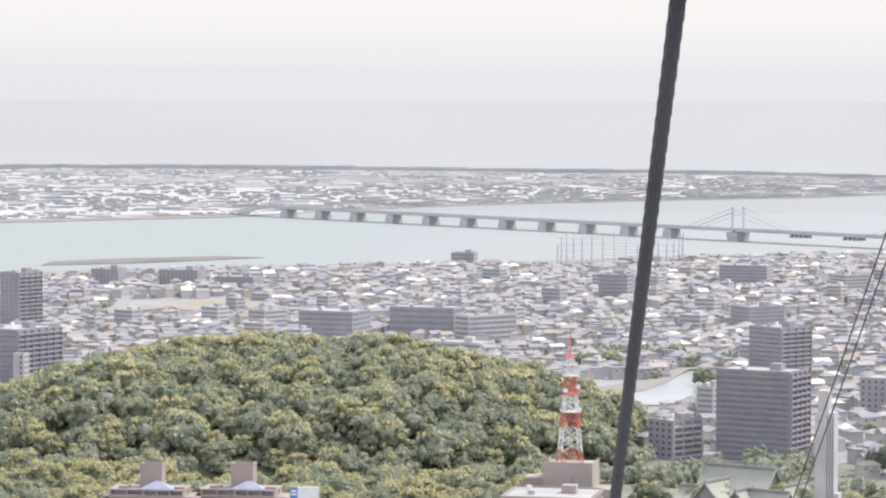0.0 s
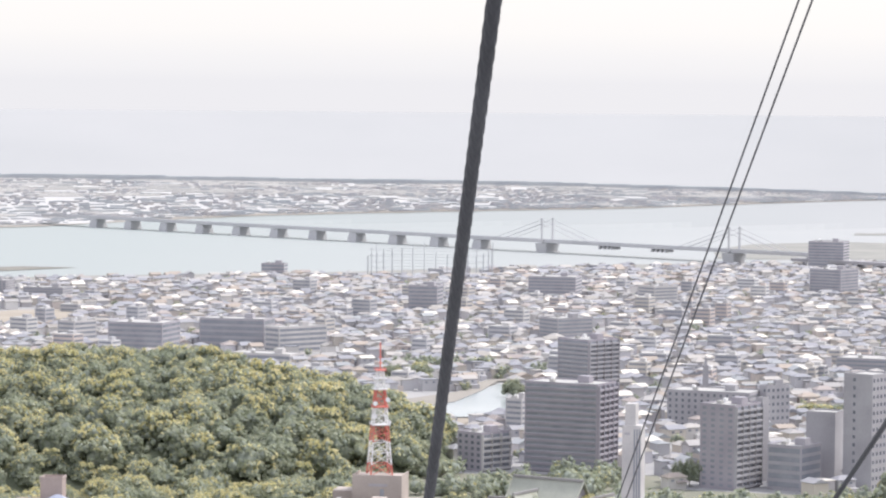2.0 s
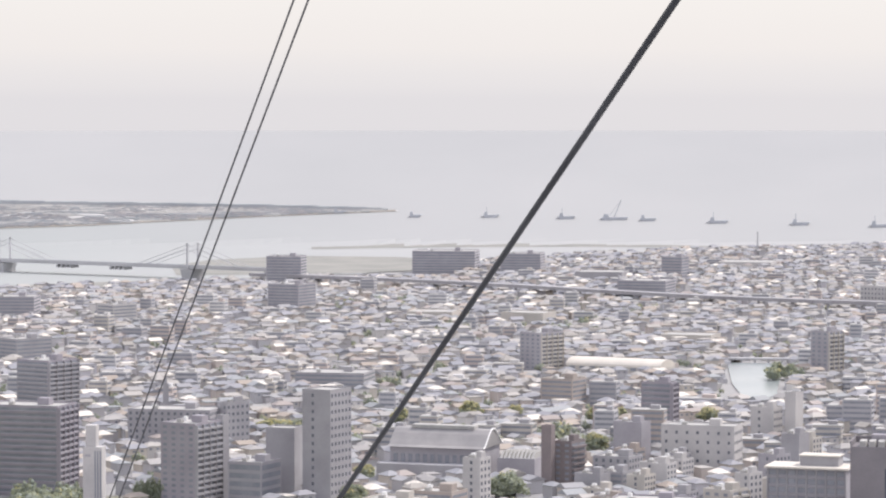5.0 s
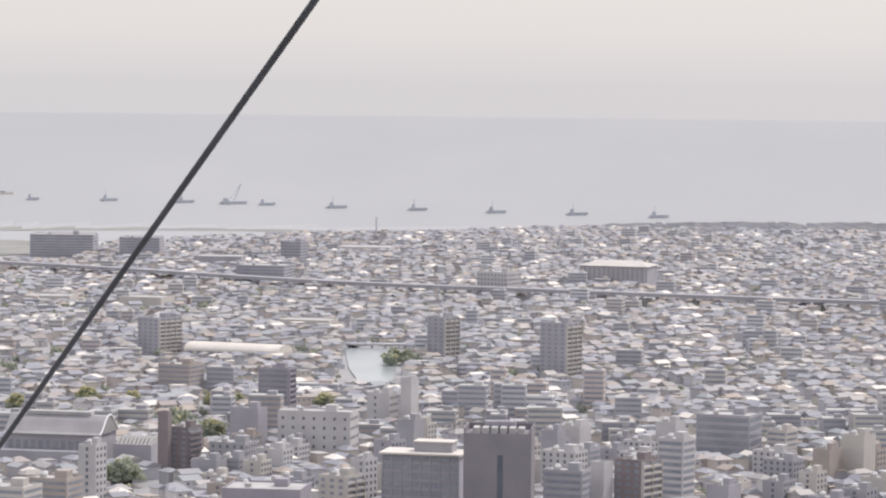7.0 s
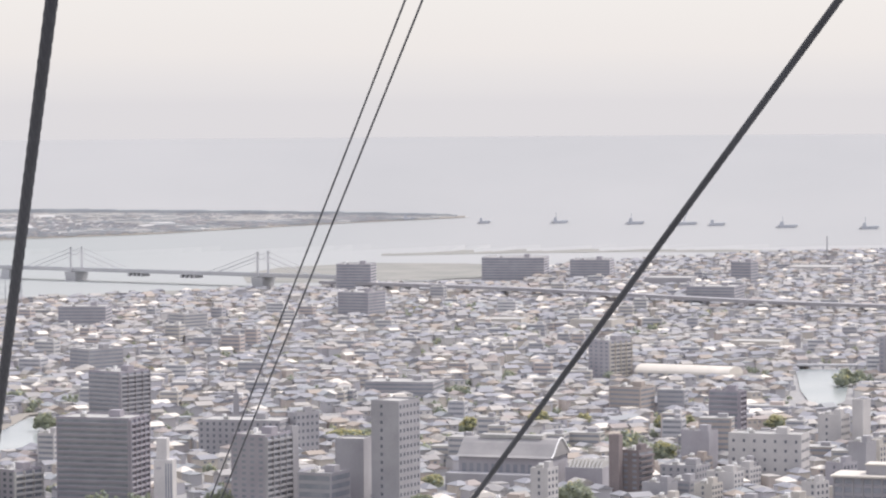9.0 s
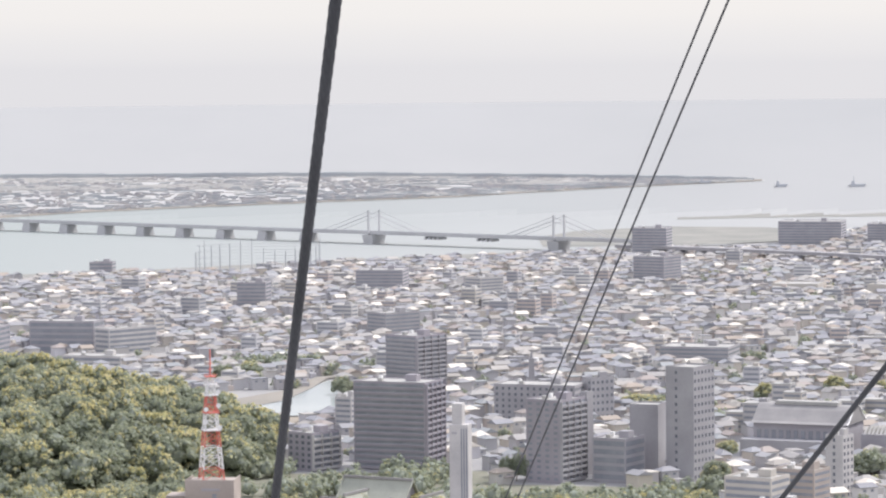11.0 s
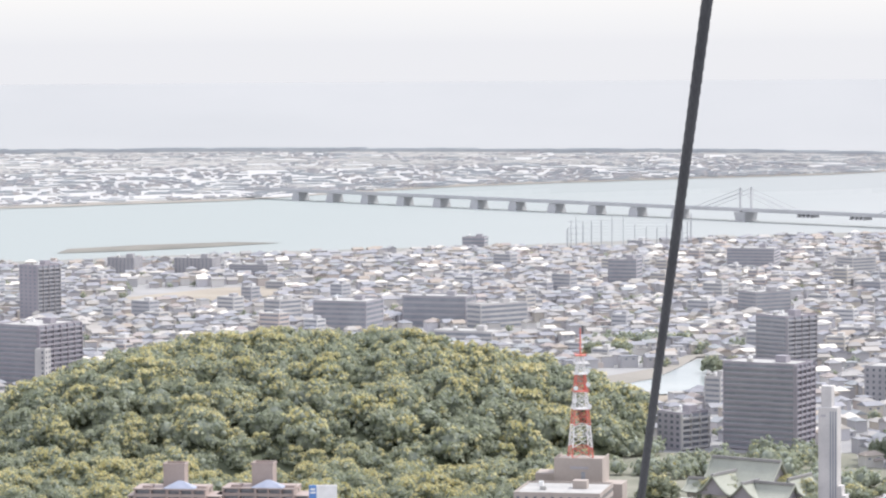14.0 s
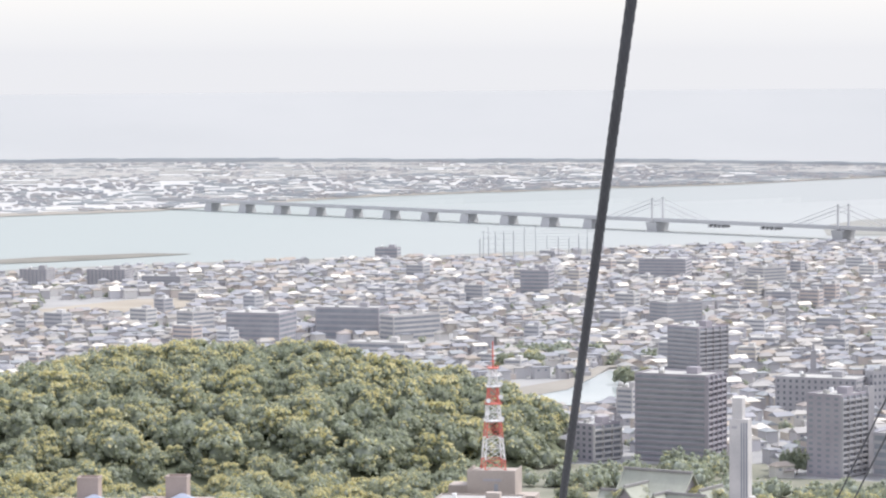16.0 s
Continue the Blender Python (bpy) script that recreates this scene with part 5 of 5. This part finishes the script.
mids.sort(key=lambda q: q[2])
WALLS = [M_WHITE, M_GREYWALL, M_CREAM, M_GREYWALL, M_WHITE, M_LILAC, M_TAN, M_CREAM]
NAMES = {id(M_WHITE): "white", id(M_GREYWALL): "grey", id(M_CREAM): "cream", id(M_LILAC): "dull grey", id(M_TAN): "tan"}
mw = MB()
for k, (x, y, d, rot) in enumerate(mids):
    w, dp = rnd.uniform(9, 19), rnd.uniform(9, 13)
    n = rnd.choice((3, 3, 4, 4, 5)) if d < 1500 else rnd.choice((3, 3, 4, 4, 5, 5, 6, 8)) if d < 2000 else rnd.choice((2, 2, 3, 3, 4, 5)) if d < lerp(math.degrees(math.atan2(x, y)), NEAR_BANK) - 350 else 2
    h = n * 3.1
    if k < 95:
        az = math.degrees(math.atan2(x, y))
        t = 28.0
        wall = rnd.choice(WALLS)
        bldg(NAMES[id(wall)] + " concrete block of several storeys among the houses", az, d, w * 0.88, dp * 0.47, h, t, wall, rnd.choice(("bands", "grid", "none", "none", "grid")), n, category="building")
        continue
    if k < 135:
        e = new("building")
        e.matrix_world = pose(x, y, 0, 0, 0, -rot)
        tagged(e, "%s storey concrete block with window bands among the houses" % ("two", "three", "four", "five", "six", "seven", "eight")[n - 2], "building")
        b = MB()
        b.box(0, 0, -0.8, w, dp, h + 0.8)
        part("wall", b, rnd.choice(WALLS), e)
        for i in range(n):
            pane(e, "a", (0, -dp / 2 - 0.03, i * 3.1 + 1.0), (w - 1.4, 0.1, 1.4))
            pane(e, "b", (w / 2 + 0.03, 0, i * 3.1 + 1.0), (0.1, dp - 1.4, 1.4))
        b = MB()
        b.box(0, 0, h, w + 0.3, dp + 0.3, 0.5)
        part("roof", b, M_FLATROOF, e)
        b = MB()
        b.box(w * 0.2, 0, h + 0.5, w * 0.3, dp * 0.4, 2.2)
        part("roof_hut", b, M_GREYWALL, e)
        continue
    if d > 1900 and rnd.random() < 0.3:
        w, n, h = rnd.uniform(20, 34), 2, 6.2
    mw.box(0, 0, -0.8, w, dp, h + 0.8, -rot, 0, ox=x, oy=y)
    mw.box(w * 0.2, 0, h, w * 0.3, dp * 0.4, 2.4, -rot, 0, ox=x, oy=y)
    for i in range(n):
        mw.box(0, -dp / 2 - 0.03, i * 3.1 + 1.0, w - 1.4, 0.1, 1.4, -rot, 1, ox=x, oy=y)
        mw.box(w / 2 + 0.03, 0, i * 3.1 + 1.0, 0.1, dp - 1.4, 1.4, -rot, 1, ox=x, oy=y)
    mw.box(0, 0, h, w - 0.6, dp - 0.6, 0.2, -rot, 2, ox=x, oy=y)
tagged(part("town_blocks", mw, [M_MIDRISE, M_GLASS, M_FLATROOF]), "scattered pale mid-rise blocks of the city", "buildings", kind="stuff")

# park and street trees
for az, d, w, hh, k in PARKS:
    x, y, z = polar(az, d)
    e = tree(x, y, -0.4, k, 1.0, "spreading yellow-green broadleaf tree between houses" if k in (1, 3, 5) else "tall dark green tree between town houses", "town trees")
    e.matrix_world = e.matrix_world @ Matrix.Diagonal((w / 10.8, w / 10.8, hh / 9.2, 1))
for az, d, n, spread in ((-1.2, 1400, 8, 20), (1.1, 1400, 9, 14), (-0.3, 1530, 14, 34), (0.8, 1545, 10, 24), (-2.3, 1560, 10, 24), (1.7, 1450, 12, 20), (-0.9, 1480, 9, 20), (-2.0, 1490, 10, 18), (0.9, 1490, 5, 14), (2.6, 1390, 14, 34), (3.8, 1395, 16, 34), (5.0, 1400, 16, 34), (5.8, 1400, 8, 16), (2.4, 1440, 9, 24), (3.4, 1450, 9, 20), (4.6, 1440, 12, 26), (5.4, 1460, 8, 20), (5.9, 1470, 6, 12), (-1.6, 2150, 20, 44), (-2.2, 2125, 22, 26), (8.6, 1560, 7, 14), (9.0, 1790, 14, 60), (7.0, 1810, 12, 50), (11.0, 1800, 10, 45), (13.9, 2230, 9, 12), (-0.6, 2100, 8, 20), (6.3, 3000, 18, 90), (9, 2700, 14, 90), (4.4, 1830, 9, 26)):
    for k in range(n):
        a, q = az + rnd.uniform(-1, 1) * spread / d * 57.3, d + rnd.uniform(-0.7, 0.7) * spread
        green.append((*polar(a, q)[:2], -0.8, rnd.choice((0, 2, 4, 4, 2, 5)), rnd.uniform(0.8, 1.5)))
green.sort(key=lambda q: math.hypot(q[0], q[1]))
for x, y, z, k, s in green[:90]:
    tree(x, y, z, k, s, "yellow-green broadleaf tree in a town park" if k in (1, 3, 5) else "dark green broadleaf tree in a town park", "town trees")
rest = green[90:]
grove("town_trees", "scattered green trees between the houses", rest[:2200], kinds=SMALL)

# ---- far shore: villages, greenhouses, woods ----
rnd = random.Random(21)
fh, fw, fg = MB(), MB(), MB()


def far_box(mb, az, d, w, dp, h, m=0):
    x, y, z = far(az, d)
    k = 0.8 * (math.hypot(x, y) + 22) / (d + 22)
    mb.box(0, 0, z - 1.0, w * k, max(4.0, dp * k * 0.5), h * k + 1.0, -az, m, ox=x, oy=y)


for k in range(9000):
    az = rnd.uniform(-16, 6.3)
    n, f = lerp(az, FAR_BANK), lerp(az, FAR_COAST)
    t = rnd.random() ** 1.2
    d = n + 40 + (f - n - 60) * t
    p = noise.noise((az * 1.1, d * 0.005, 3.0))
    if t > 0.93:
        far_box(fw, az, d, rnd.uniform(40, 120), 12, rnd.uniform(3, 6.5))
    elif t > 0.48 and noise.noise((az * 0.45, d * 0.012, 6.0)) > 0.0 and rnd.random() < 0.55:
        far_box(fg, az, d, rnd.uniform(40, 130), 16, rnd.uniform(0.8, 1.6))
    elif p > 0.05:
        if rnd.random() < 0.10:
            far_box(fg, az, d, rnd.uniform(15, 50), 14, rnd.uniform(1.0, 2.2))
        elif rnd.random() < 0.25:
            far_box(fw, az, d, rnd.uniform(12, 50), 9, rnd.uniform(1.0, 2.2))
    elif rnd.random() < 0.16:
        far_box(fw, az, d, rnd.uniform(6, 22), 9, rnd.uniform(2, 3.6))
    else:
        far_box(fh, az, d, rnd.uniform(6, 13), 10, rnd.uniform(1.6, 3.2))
for k in range(2600):
    az = rnd.uniform(13.0, 23.5)
    d = rnd.uniform(4150, lerp(az, NEAR_BANK) - 15)
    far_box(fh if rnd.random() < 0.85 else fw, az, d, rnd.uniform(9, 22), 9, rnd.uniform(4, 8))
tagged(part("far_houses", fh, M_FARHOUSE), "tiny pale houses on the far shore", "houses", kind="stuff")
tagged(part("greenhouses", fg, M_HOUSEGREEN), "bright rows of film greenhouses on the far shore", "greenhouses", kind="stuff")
tagged(part("far_woods", fw, M_FARWOOD), "shelter woods along the far coast, paled for haze", "woods", kind="stuff")
